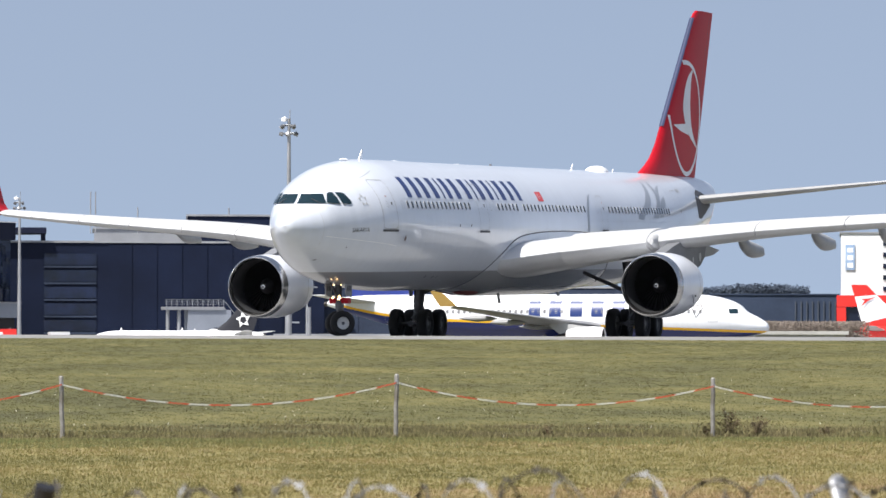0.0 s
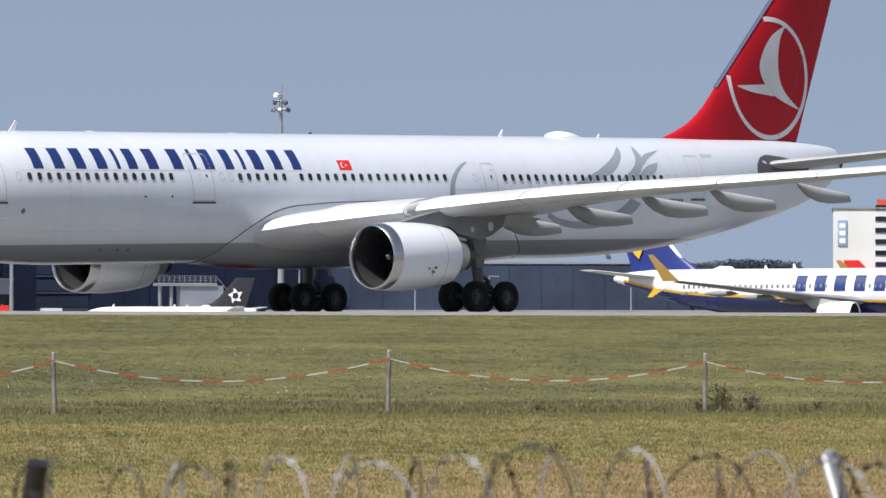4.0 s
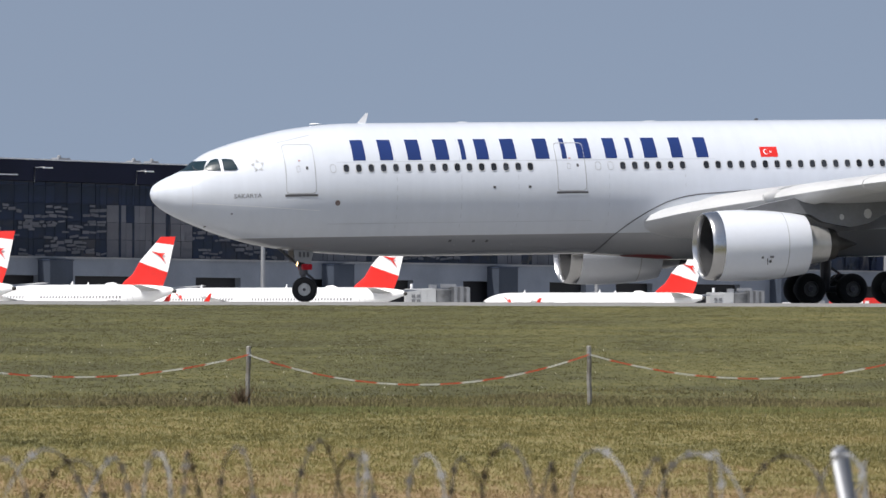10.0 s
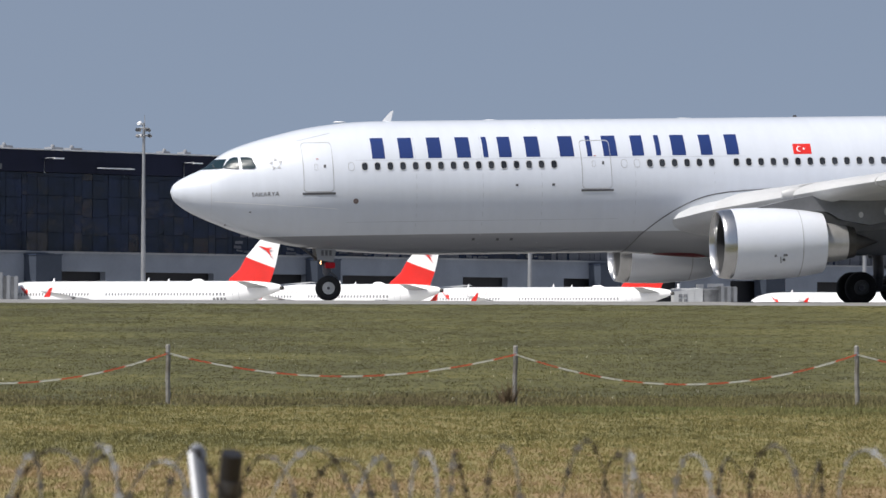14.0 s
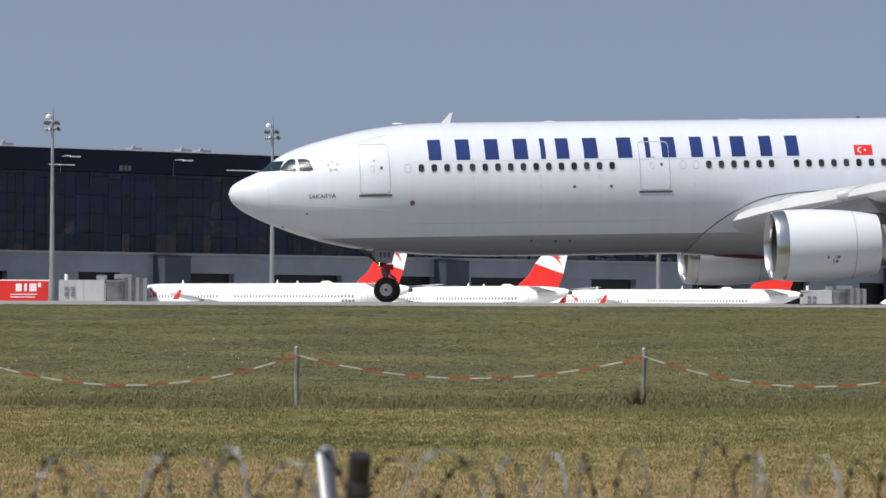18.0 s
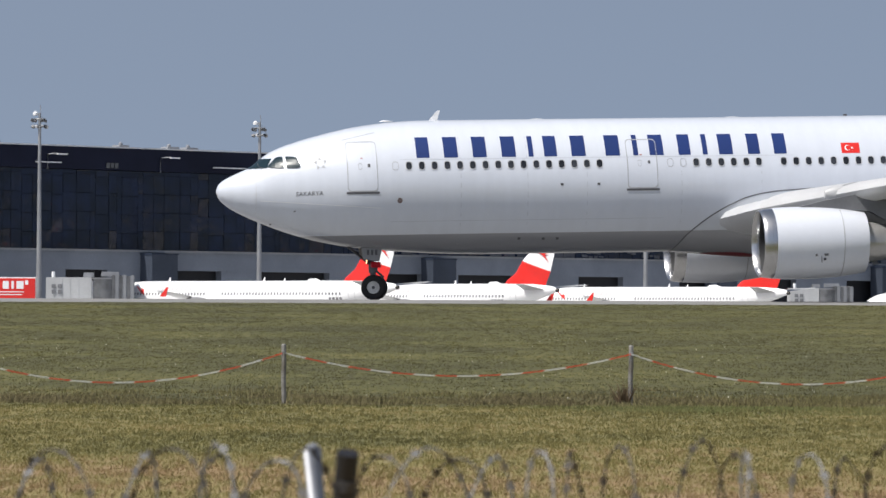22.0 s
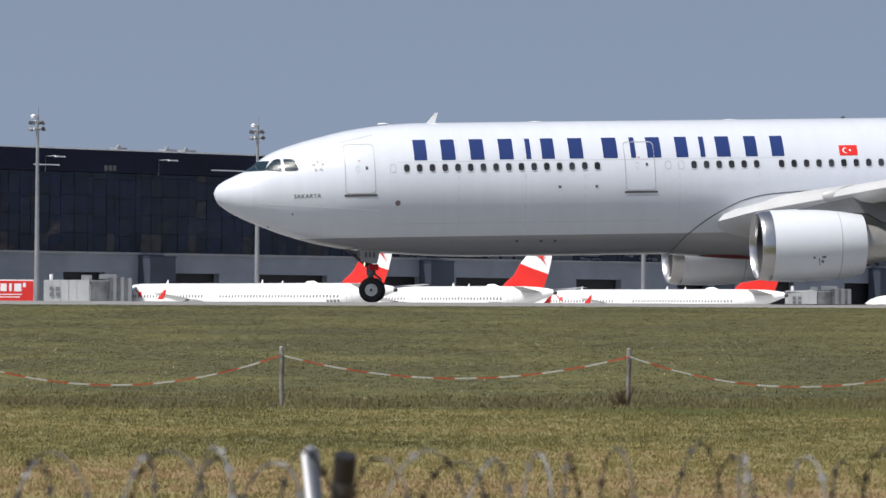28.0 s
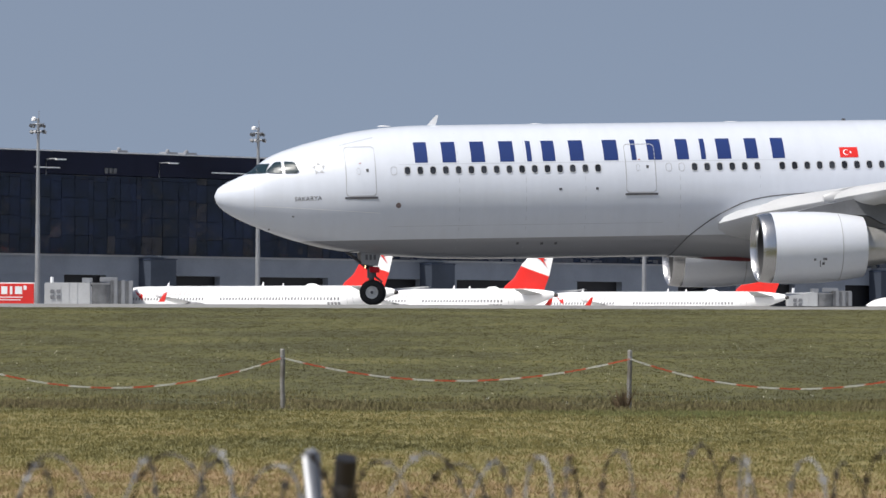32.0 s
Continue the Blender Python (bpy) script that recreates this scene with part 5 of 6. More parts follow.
airliner = thing("airliner", "large white twin-engined airliner with a dark red tail fin", "airplane")
build_skin(airliner)
build_tail(airliner)
for side in (-1, 1):
    build_wing(airliner, side)
    build_engine(airliner, side)
build_gear(airliner)


# ---- smaller jets ----
def narrowbody(label, length, radius, at, fin_kind, body_mat, group=""):
    """A single-aisle jet, nose at -x of its own space, standing on z = 0."""
    plane = thing("jet_airliner", label, "airplane", at, group)
    axis = 1.75 + radius
    L, r = length, radius
    h = Hull(smooth_table([(0, -0.45 * r), (0.2, -0.26 * r), (0.9, -0.02 * r), (1.9, 0.24 * r), (2.5, 0.52 * r), (3.4, 0.74 * r), (5.0, 0.93 * r), (7.0, r), (L * 0.5, r), (L - 8, r), (L - 4, 0.98 * r), (L - 0.4, 0.80 * r), (L, 0.66 * r)]),
             smooth_table([(0, -0.47 * r), (0.2, -0.62 * r), (0.9, -0.75 * r), (2.0, -0.87 * r), (3.4, -0.96 * r), (6, -1.04 * r), (L * 0.5, -1.05 * r), (L - 13, -1.03 * r), (L - 8, -0.66 * r), (L - 4, -0.12 * r), (L - 0.4, 0.42 * r), (L, 0.50 * r)]),
             smooth_table([(0, 0.02), (0.2, 0.26 * r), (0.9, 0.55 * r), (2.0, 0.80 * r), (3.4, 0.95 * r), (5.5, r), (L * 0.5, r), (L - 12, r), (L - 7, 0.78 * r), (L - 3, 0.40 * r), (L, 0.10 * r)]))
    m = Matrix.Translation((0, 0, axis))
    xs = sorted({round(p[0], 3) for p in h.top} | {round(p[0], 3) for p in h.bottom})
    hull = part("fuselage", loft([h.ring(x, 36) for x in xs]), body_mat, plane, "", m)
    bm = bmesh.new()
    wing0 = 0.36 * L
    x = 5.6
    while x < L - 7.5:
        if not any(abs(x - d) < 0.75 for d in (L * 0.40, L * 0.43)):
            for s in (-1, 1):
                h.patch(x, x + 0.24, 0.30, 0.62, 0.015, 0, bm, s)
        x += 0.51
    tagged(part("window_row", bm, M_FARPANE, hull, "row of small dark windows"), kind="stuff")
    for s in (-1, 1):
        for dx in (4.2, L - 6.4):
            part("door", h.outline(rounded(dx, dx + 0.85, -0.45, 1.25, 0.12), 0.04, 0.012, None, s), M_SEAMLIGHT, hull)
        part("cockpit_window", h.patch(2.45, 3.2, 0.14 * r, 0.34 * r, 0.04, 0.12, None, s), M_COCKPIT, hull)
        # wing, engine, tailplane
        sweep_by, tip = (0.60, 17.4) if fin_kind == "harp" else (0.50, 16.6)
        rings = [airfoil(wing0 + sweep_by * (y - 1.5), c, s * y, -0.98 + 0.10 * y, t, 0, 9) for y, c, t in ((1.2, 7.0, 0.13), (6.0, 4.0, 0.12), (tip, 1.6, 0.11))]
        part("wing", loft(rings), M_JETWINGSHADE if fin_kind == "harp" else M_WING, plane, "grey wing", m)
        for fy in (4.2, 7.4, 10.6):
            fx = wing0 + sweep_by * (fy - 1.5) + 2.1
            part("flap_fairing", revolve([(fx, 0.02), (fx + 0.6, 0.2), (fx + 1.8, 0.27), (fx + 3.0, 0.12), (fx + 3.3, 0.02)], 12, None, 'X', (0, s * fy, -1.28 + 0.10 * fy)), M_JETWINGSHADE, plane, "", m)
        xe, ze = wing0 - 0.6, -2.0
        cowl = part("engine_cowl", revolve([(xe, 0.98), (xe - 0.1, 1.04), (xe, 1.10), (xe + 0.8, 1.16), (xe + 2.2, 1.08), (xe + 3.1, 0.88), (xe + 3.1, 0.8)], 24, None, 'X', (0, s * 5.4, ze)), M_WHITE, plane, "", m)
        part("inlet", revolve([(xe, 0.98), (xe + 0.7, 0.9), (xe + 0.72, 0.02)], 24, None, 'X', (0, s * 5.4, ze)), M_DUCT, cowl)
        part("nozzle", revolve([(xe + 2.6, 0.7), (xe + 3.9, 0.42), (xe + 4.4, 0.02)], 20, None, 'X', (0, s * 5.4, ze)), M_DARKMETAL, cowl)
        part("pylon", slab([(xe + 0.6, ze + 1.05), (xe + 4.0, ze + 1.5), (xe + 5.0, ze + 1.45), (xe + 3.8, ze + 0.5)], s * 5.4 - 0.15, s * 5.4 + 0.15), M_FAIR, plane, "", m)
        rings = [airfoil(L - 5.3 + 0.62 * y, 3.4 - 0.32 * y, s * y, 0.62 * r + 0.10 * y, 0.09, 0, 8) for y in (0.3, 3.0, 6.2)]
        part("tailplane", loft(rings), M_FAIR if fin_kind != "harp" else M_WING, plane, "grey tailplane", m)
        # gear
        part("main_leg", tube([(wing0 + 5.0, s * 3.6, 0.5), (wing0 + 4.9, s * 3.5, 2.2)], 0.13, 8), M_STRUT, plane)
        for dy in (-0.28, 0.28):
            part("wheel", revolve(tyre_profile(0.56, 0.36), 20, None, 'Y', (wing0 + 5.0, s * 3.6 + dy, 0.56)), M_TYRE, plane)
    part("nose_leg", tube([(5.2, 0, 0.4), (5.1, 0, 2.0)], 0.09, 8), M_STRUT, plane)
    for dy in (-0.22, 0.22):
        part("wheel", revolve(tyre_profile(0.4, 0.22), 20, None, 'Y', (5.2, dy, 0.40)), M_TYRE, plane)
    # fin
    f0, f1 = r * 0.9, r + 5.87
    def le(z):
        return L - 7.6 + 0.92 * (z - r) if z > r + 1.0 else L - 8.6 + 1.92 * max(0, z - r)
    def te(z):
        return L - 1.75 + 0.33 * (z - r)
    b0, b1 = (r + 0.9, r + 4.3) if body_mat is M_BRIGHTRED else (r + 2.15, r + 5.0)
    bands = {"stripes": [(f0, b0, M_BRIGHTRED), (b0, b1, M_WHITE), (b1, f1, M_BRIGHTRED)], "harp": [(f0, f1, M_NAVY)], "star": [(f0, f1 - 1.3, M_BLACKFIN)]}[fin_kind]
    for z0, z1, mat in bands:
        rings = []
        for k in range(7):
            z = z0 + (z1 - z0) * k / 6
            rings.append([(p[0], p[2], z + (lerp([(f0, 0), (b0, 1.35), (b1, 0.3), (f1, 0)], z) * (0.5 - (p[0] - le(z)) / (te(z) - le(z))) if fin_kind == "stripes" else 0.0)) for p in airfoil(le(z), te(z) - le(z), 0, 0, 0.09, 0, 10)])
        part("fin", loft(rings, z1 > f1 - 0.1), mat, plane, {id(M_BRIGHTRED): "red fin band", id(M_WHITE): "white fin band"}.get(id(mat), "painted tail fin"), m)
    part("tail_tip", revolve([(L - 0.05, 0.26), (L + 0.25, 0.20), (L + 0.28, 0.02)], 14, None, 'X', (0, 0, 0.58 * r)), M_DARKMETAL, plane, "dark exhaust tip of the tail", m)
    for x, w, hh in ((0.22 * L, 0.35, 0.42), (0.55 * L, 0.35, 0.42), (0.62 * L, 0.3, 0.3)):
        part("blade_antenna", slab([(x, r - 0.03), (x + w, r - 0.03), (x + w, r + hh), (x + 0.6 * w, r + hh)], -0.03, 0.03), M_WHITE, plane, "", m)
    part("antenna_hump", revolve([(0.70 * L, 0.02), (0.70 * L + 0.4, 0.26), (0.70 * L + 1.4, 0.30), (0.70 * L + 2.2, 0.02)], 14, None, 'X', (0, 0, r - 0.03)), M_WHITE, plane, "low white antenna hump", m)
    for s in (-1, 1):
        for k in range(4):
            part("registration_bar", h.patch(L - 9.2 + 0.5 * k, L - 8.85 + 0.5 * k, -0.25, 0.05, 0.015, 0, None, s), M_FARPANE, hull)
    if fin_kind == "stripes":
        for s in (-1, 1):
            pts = [(L - 3.6, r + 4.15), (L - 2.2, r + 3.86), (L - 1.2, r + 3.84), (L - 1.8, r + 3.55), (L - 1.1, r + 2.6), (L - 2.15, r + 3.5)]
            part("fin_mark", slab(pts, s * 0.27, s * 0.29), M_BRIGHTRED, plane, "small red angular mark", m)
            part("nose_mark", h.band([(6.5, 1.45), (8.1, 1.0), (9.2, -0.9)], [(7.7, 0.65), (8.3, 0.3), (9.4, -0.9)], 0.02, None, s), M_BRIGHTRED, hull, "red angular mark")
            for k in range(8):
                part("title_bar", h.patch(10.3 + 0.78 * k, 10.85 + 0.78 * k, 0.86, 1.50, 0.015, 0, None, s), M_TITLE, hull, "plain pale bar")
            part("winglet", slab([(wing0 + 8.2, 0.0), (wing0 + 9.2, 0.0), (wing0 + 9.6, 1.1), (wing0 + 9.3, 1.1)], s * 16.6 - 0.04, s * 16.6 + 0.04), M_BRIGHTRED, plane, "red winglet", m)
    elif fin_kind == "star":
        for s in (-1, 1):
            for k in range(5):
                a = radians(90 + 72 * k)
                cx, cz = L - 3.4 + 0.8 * math.cos(a), r + 1.7 + 0.8 * math.sin(a)
                part("fin_mark", slab([(cx + 0.52 * math.cos(a + b), cz + 0.52 * math.sin(a + b)) for b in (0.5, 2.3, 4.2)], s * 0.30, s * 0.32), M_WHITE, plane, "white wedge", m)
    else:
        for s in (-1, 1):
            part("fin_mark", slab([(L - 2.6, r + 0.9), (L - 3.2, r + 2.2), (L - 3.0, r + 3.6), (L - 1.8, r + 5.0), (L + 0.3, r + 5.2), (L - 0.1, r + 3.8), (L - 1.2, r + 2.6), (L - 1.9, r + 1.6)], s * 0.27, s * 0.29), M_YELLOW, plane, "yellow curved shape", m)
            x = 9.6
            for w in (1.45, 0.50, 1.55, 1.5, 1.55, 1.5, 1.45):
                part("title_bar", h.patch(x + 0.12 * w, x + w * 0.82, 0.02, 1.36, 0.015, 0, None, s), M_BLUE, hull, "plain dark blue bar")
                x += w + 0.34
            # the navy belly sweeps up to the tail cone, edged in yellow
            sweep = [(L - 11.0, -0.40), (L - 9.0, -0.28), (L - 7.0, -0.10), (L - 5.0, 0.18), (L - 3.0, 0.55), (L - 1.2, 0.95)]
            part("belly_sweep", h.band(sweep, [(x, max(-1.9, lerp(h.bottom, x) + 0.04)) for x, z in sweep], 0.02, None, s), M_NAVY, hull, "navy belly paint")
            part("sweep_edge", h.band([(x, z + 0.20) for x, z in sweep], sweep, 0.024, None, s), M_YELLOW, hull, "yellow edge line")
            part("round_mark", h.outline([(6.6, 0.9), (5.7, 1.1), (5.5, 0.7), (6.1, -0.1)], 0.10, 0.02, None, s), M_SEAM, hull, "thin dark outline mark")
            tx, tz = wing0 + sweep_by * (tip - 1.5), -0.98 + 0.10 * tip
            wl = part("winglet", slab([(tx, tz), (tx + 1.5, tz), (tx + 2.9, tz + 2.2), (tx + 2.45, tz + 2.2)], s * tip - 0.05, s * tip + 0.05), M_DULLYELLOW, plane, "split winglet, yellow", m)
            part("lower_fin", slab([(tx + 0.3, tz), (tx + 1.7, tz), (tx + 2.9, tz - 1.3), (tx + 2.5, tz - 1.3)], s * tip - 0.04, s * tip + 0.04), M_WHITE, wl, "white lower winglet fin")
            part("lower_tip", slab([(tx + 1.5, tz - 0.62), (tx + 2.35, tz - 0.62), (tx + 2.93, tz - 1.33), (tx + 2.47, tz - 1.33)], s * tip - 0.055, s * tip + 0.055), M_YELLOW, wl, "yellow tip")
            part("fin_edge", slab([(le(z) + d, z) for z, d in ((r + 1.0, -0.1), (r + 3, -0.06), (r + 5.9, -0.06), (r + 5.9, 0.5), (r + 3, 0.3), (r + 1.0, 0.2))], s * 0.10, s * 0.14), M_WHITE, plane, "white fin leading edge", m)
    return plane


M_TITLE = material("faded_title_paint", (0.62, 0.60, 0.61), 0.4, 0, 0.05)


def parked(x, y, turn):
    return pose(x, y, -1.5, 0, 0, turn)


# nose-in stands before the terminal; tail ends given, noses point to the facade
for tx, ty, ln, tag in ((-5.6, 594, 48.0, "long white parked jet with a red and white tail"), (13.8, 628, 37.6, "white parked jet with a red and white tail"),
                        (44.5, 660, 44.5, "white parked jet with a red and white tail"), (92.8, 733, 41.5, "white parked jet with a red and white tail")):
    nx, ny = tx - ln * 0.749, ty + ln * 0.663
    narrowbody(tag, ln, 2.03, parked(nx, ny, -41.5), "stripes", M_WHITE, "jets parked at the terminal")
narrowbody("white parked jet with a black tail fin and white star shapes", 31.0, 1.78, parked(140.6, 802.7, -30), "star", M_WHITE, "jets parked at the terminal")
narrowbody("white parked jet with a red and white tail, far stand", 37.6, 2.03, pose(273.5, 700, -1.5, 0, 0, 180), "stripes", M_BRIGHTRED, "jets parked at the terminal")
taxiing_jet = narrowbody("white and navy jet with a yellow stripe, taxiing past", 39.5, 2.0, pose(129.7, 420, -0.98, 0, 0, 128), "harp", M_LOWCOST)


# ---- terminal ----
DIAG = 0.70711
T0 = Vector((-90.0, 635.0, 0))


def along(s, out, z):
    """A point of the terminal: s metres along its face to the right, out metres before it."""
    return Vector((T0.x + DIAG * s + DIAG * out, T0.y + DIAG * s - DIAG * out, z))


def t_box(s0, s1, o0, o1, z0, z1, bm=None):
    """A box in the terminal's own axes."""
    bm = bm or bmesh.new()
    v = [bm.verts.new(along(s, o, z)) for s in (s0, s1) for o in (o0, o1) for z in (z0, z1)]
    for f in ((0, 1, 3, 2), (4, 6, 7, 5), (0, 4, 5, 1), (2, 3, 7, 6), (0, 2, 6, 4), (1, 5, 7, 3)):
        bm.faces.new([v[i] for i in f])
    return bm


T_LEN = 325.0


def build_terminal():
    hall = thing("terminal", "long dark airport terminal with mirror glass above a concrete band", "building")
    part("wall", t_box(-40, T_LEN, -40, -0.5, -1.6, 19.65), M_NIGHTBLUE, hall, "dark blue wall")
    part("parapet", t_box(-40, T_LEN, -40, 0.6, 19.65, 22.6), M_NIGHTBLUE, hall, "dark parapet")
    part("roof_edge", t_box(-40, T_LEN, -40.2, 0.8, 22.6, 22.78), M_SILVER, hall, "thin pale roof edge")
    part("concrete_band", t_box(-40, T_LEN, -0.5, 1.6, 6.3, 8.75), M_CONCRETE, hall, "grey concrete band")
    part("band_ledge", t_box(-40, T_LEN, -0.5, 2.0, 8.75, 9.0), M_ROOFGREY, hall)
    # the shade of the openings is this box's near-black colour
    part("undercroft", t_box(-40, T_LEN, -0.5, 0.4, -1.6, 6.3), M_RECESSSHADE, hall, "near-black face painted as the shade under the band")
    rng = random.Random(3)
    # lamps on the parapet, vents on the roof, a long sign and thin bars
    for s in (24, 52.2, 72.2, 98, 121, 141.6, 157.6, 182, 214):
        lamp = part("wall_lamp", tube([along(s, 0.7, 19.5), along(s, 0.8, 21.5), along(s + 1.0, 1.6, 21.6)], 0.10, 6), M_ROOFGREY, hall, "bracket lamp")
        part("lamp_head", t_box(s + 0.9, s + 2.6, 1.4, 1.8, 21.42, 21.6), M_WHITE, lamp)
    for s0 in (20, 50, 81.7, 113, 154.1, 186):
        part("light_bar", t_box(s0, s0 + (4.5 if s0 != 81.7 else 6.8), 0.8, 0.95, 20.35, 20.5), M_WHITE, hall, "thin white bar")
    for s in (4, 46.5, 69.4, 78.2, 81.7, 99, 103, 131, 146.3, 150.1, 196, 205):
        unit = part("roof_unit", t_box(s, s + rng.uniform(1.2, 2.6), -6, -4.5, 22.78, 23.3), M_ROOFGREY, hall, "small roof unit")
        part("camera_dome", revolve([(23.3, 0.3), (23.55, 0.28), (23.7, 0.05)], 12, None, 'Z', (along(s + 0.6, -5, 0).x, along(s + 0.6, -5, 0).y, 0)), M_ROOFGREY, unit)
    for k in range(3):
        part("sign_bar", t_box(62.5 + 0.75 * k, 63.1 + 0.75 * k, 0.65, 0.75, 19.9, 20.6), M_FLOOD, hall, "plain grey bar")
    # projecting stair blocks
    for u in (-0.0590, -0.004, 0.0515, 0.0840, 0.1400):
        y = 725 / (1 - u)
        s = (u * y - T0.x) / DIAG
        blk = part("stair_block", t_box(s - 2.3, s + 2.3, 1.6, 4.0, -1.5, 8.4), M_STAIRBLOCK, hall, "blue-grey clad stair block")
        part("block_coping", t_box(s - 2.4, s + 2.4, 1.6, 4.1, 8.4, 8.55), M_BLUEGREY, blk)
    # recess piers
    for k in range(16):
        s = 2 + 20 * k + rng.uniform(-2, 2)
        part("pier", t_box(s, s + rng.uniform(7, 13), 0.4, 1.5, -1.5, 6.3), M_CONCRETE, hall, "concrete pier")
    # glass panels, each a little out of true
    glass, rest = [], bmesh.new()
    base = [finish("glass_panel", box(-1.28, 1.28, -0.05, 0.05, -1.0, 1.0), M_GLASS, 0), finish("glass_panel", box(-1.0, 1.0, -0.05, 0.05, -1.24, 1.24), M_REFLECTPANEL, 0)]
    count = 0
    s = -12.0
    while s < T_LEN - 1:
        w = rng.choice((0.9, 1.4, 1.9, 2.4, 2.9))
        # stretches of whole pale sheets and broken strips, both painted reflections, and of dark sheets
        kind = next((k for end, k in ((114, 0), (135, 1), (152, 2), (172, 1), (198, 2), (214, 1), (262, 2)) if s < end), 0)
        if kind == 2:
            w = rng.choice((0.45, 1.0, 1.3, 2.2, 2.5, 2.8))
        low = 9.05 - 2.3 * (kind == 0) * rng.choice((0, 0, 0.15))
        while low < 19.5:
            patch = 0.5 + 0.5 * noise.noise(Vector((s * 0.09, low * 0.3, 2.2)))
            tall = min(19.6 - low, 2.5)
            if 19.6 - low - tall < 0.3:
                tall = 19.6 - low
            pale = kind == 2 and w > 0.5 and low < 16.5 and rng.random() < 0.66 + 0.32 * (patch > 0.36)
            m = Matrix.Translation(along(s + w / 2, 0.05, low + tall / 2)) @ pose(0, 0, 0, rng.gauss(0, 0.7), rng.gauss(0, 0.5), 45 + rng.gauss(0, 0.9))
            low += tall
            if count < 300 and s > 20 and (100 < s < 170 or rng.random() < 0.10):
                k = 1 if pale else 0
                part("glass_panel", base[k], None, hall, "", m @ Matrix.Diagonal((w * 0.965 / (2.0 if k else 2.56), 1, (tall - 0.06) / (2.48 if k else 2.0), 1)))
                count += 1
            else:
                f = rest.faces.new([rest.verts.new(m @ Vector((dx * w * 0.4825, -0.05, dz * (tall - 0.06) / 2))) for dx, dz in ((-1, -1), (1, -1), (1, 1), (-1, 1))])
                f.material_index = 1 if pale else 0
        s += w
    # between the whole sheets, broken reflections are painted as pale strips in uneven waves across the dark glass
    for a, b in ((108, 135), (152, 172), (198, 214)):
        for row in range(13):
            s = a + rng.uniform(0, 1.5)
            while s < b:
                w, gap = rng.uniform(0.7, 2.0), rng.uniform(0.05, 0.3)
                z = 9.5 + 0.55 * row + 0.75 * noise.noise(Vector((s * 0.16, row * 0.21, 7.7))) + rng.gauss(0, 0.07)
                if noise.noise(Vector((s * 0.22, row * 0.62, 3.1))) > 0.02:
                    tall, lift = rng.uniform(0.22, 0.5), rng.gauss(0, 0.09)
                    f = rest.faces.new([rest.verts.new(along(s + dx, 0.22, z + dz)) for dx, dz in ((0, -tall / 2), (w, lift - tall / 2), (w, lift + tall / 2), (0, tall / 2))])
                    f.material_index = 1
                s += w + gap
    tagged(part("glass_sheeting", rest, [M_GLASS, M_REFLECTPANEL], hall, "further mirror glass panels, the pale ones painted reflections", None, 0), kind="stuff")


build_terminal()


def jet_bridge(x, y, span, label):
    """A boarding bridge: a rotunda, a telescopic tunnel, a cab, its legs and bellows."""
    length = span - 4.2
    bridge = thing("jet_bridge", label, "jet bridge", pose(x, y, -2.2, 0, 0, 4), "boarding bridges")
    part("rotunda_column", tube([(1.2, 1.5, 0.7), (1.2, 1.5, 3.3)], 0.7, 16), M_CONCRETE, bridge)
    tun = part("tunnel", box(0, length * 0.86, -1.5, 1.5, 3.3, 6.9, 0.08), M_BRIDGE, bridge, "pale ribbed tunnel")
    for k in range(int(length * 0.86) - 1):
        part("rib", box(0.9 + k, 0.98 + k, -1.54, 1.54, 3.28, 6.93), M_BRIDGE, tun)
    for k in range(2):
        for j in range(2):
            part("notice", box(0.7 + 0.75 * j, 1.2 + 0.75 * j, -1.6, -1.56, 4.9 + 0.7 * k, 5.35 + 0.7 * k), M_GREY, tun)
    part("inner_tunnel", box(length * 0.84, length, -1.3, 1.3, 3.5, 6.5, 0.06), M_SILVER, bridge)
    part("cab", revolve([(3.0, 1.4), (3.2, 1.9), (6.7, 1.9), (6.9, 1.6), (6.92, 0.02)], 18, None, 'Z', (length + 0.6, 0, 0)), M_FLOOD, bridge, "dark grey ribbed cab")
    for k in range(6):
        part("bellow", box(length + 1.4 + 0.46 * k, length + 1.95 + 0.46 * k, -1.7 - 0.06 * (k % 2), 1.7, 2.9, 7.2 + 0.12 * (k % 2) - 0.03 * k, 0.1), M_MAST if k % 2 else M_FLOOD, bridge, "folded bellow")
    part("roof_unit", box(length * 0.7, length * 0.9, -0.8, 0.8, 6.9, 7.5, 0.05), M_GALV, bridge)
    part("roof_duct", box(length + 0.2, length + 2.4, -0.5, 0.5, 7.0, 7.6, 0.05), M_MAST, bridge)
    part("beacon", tube([(0.9, 0, 6.9), (0.9, 0, 7.6)], 0.22, 8), M_WHITE, bridge)
    for yy in (-1.2, 1.2):
        part("leg", tube([(length * 0.8, yy, 0.7), (length * 0.8, yy, 3.6)], 0.22, 10), M_GALV, bridge)
        part("wheel", revolve(tyre_profile(0.5, 0.4), 18, None, 'Y', (length * 0.8, yy, 1.2)), M_TYRE, bridge)
    return bridge


M_BRIDGE = material("pale_bridge_cladding", (0.52, 0.53, 0.54), 0.5, 0.1, 0.08, 0.6)
for u0, u1, y in ((-0.0785, -0.0612, 618), (0.0675, 0.0800, 735), (0.1275, 0.1385, 790)):
    jet_bridge(u0 * y, y, (u1 - u0) * y, "pale grey boarding bridge before the terminal")


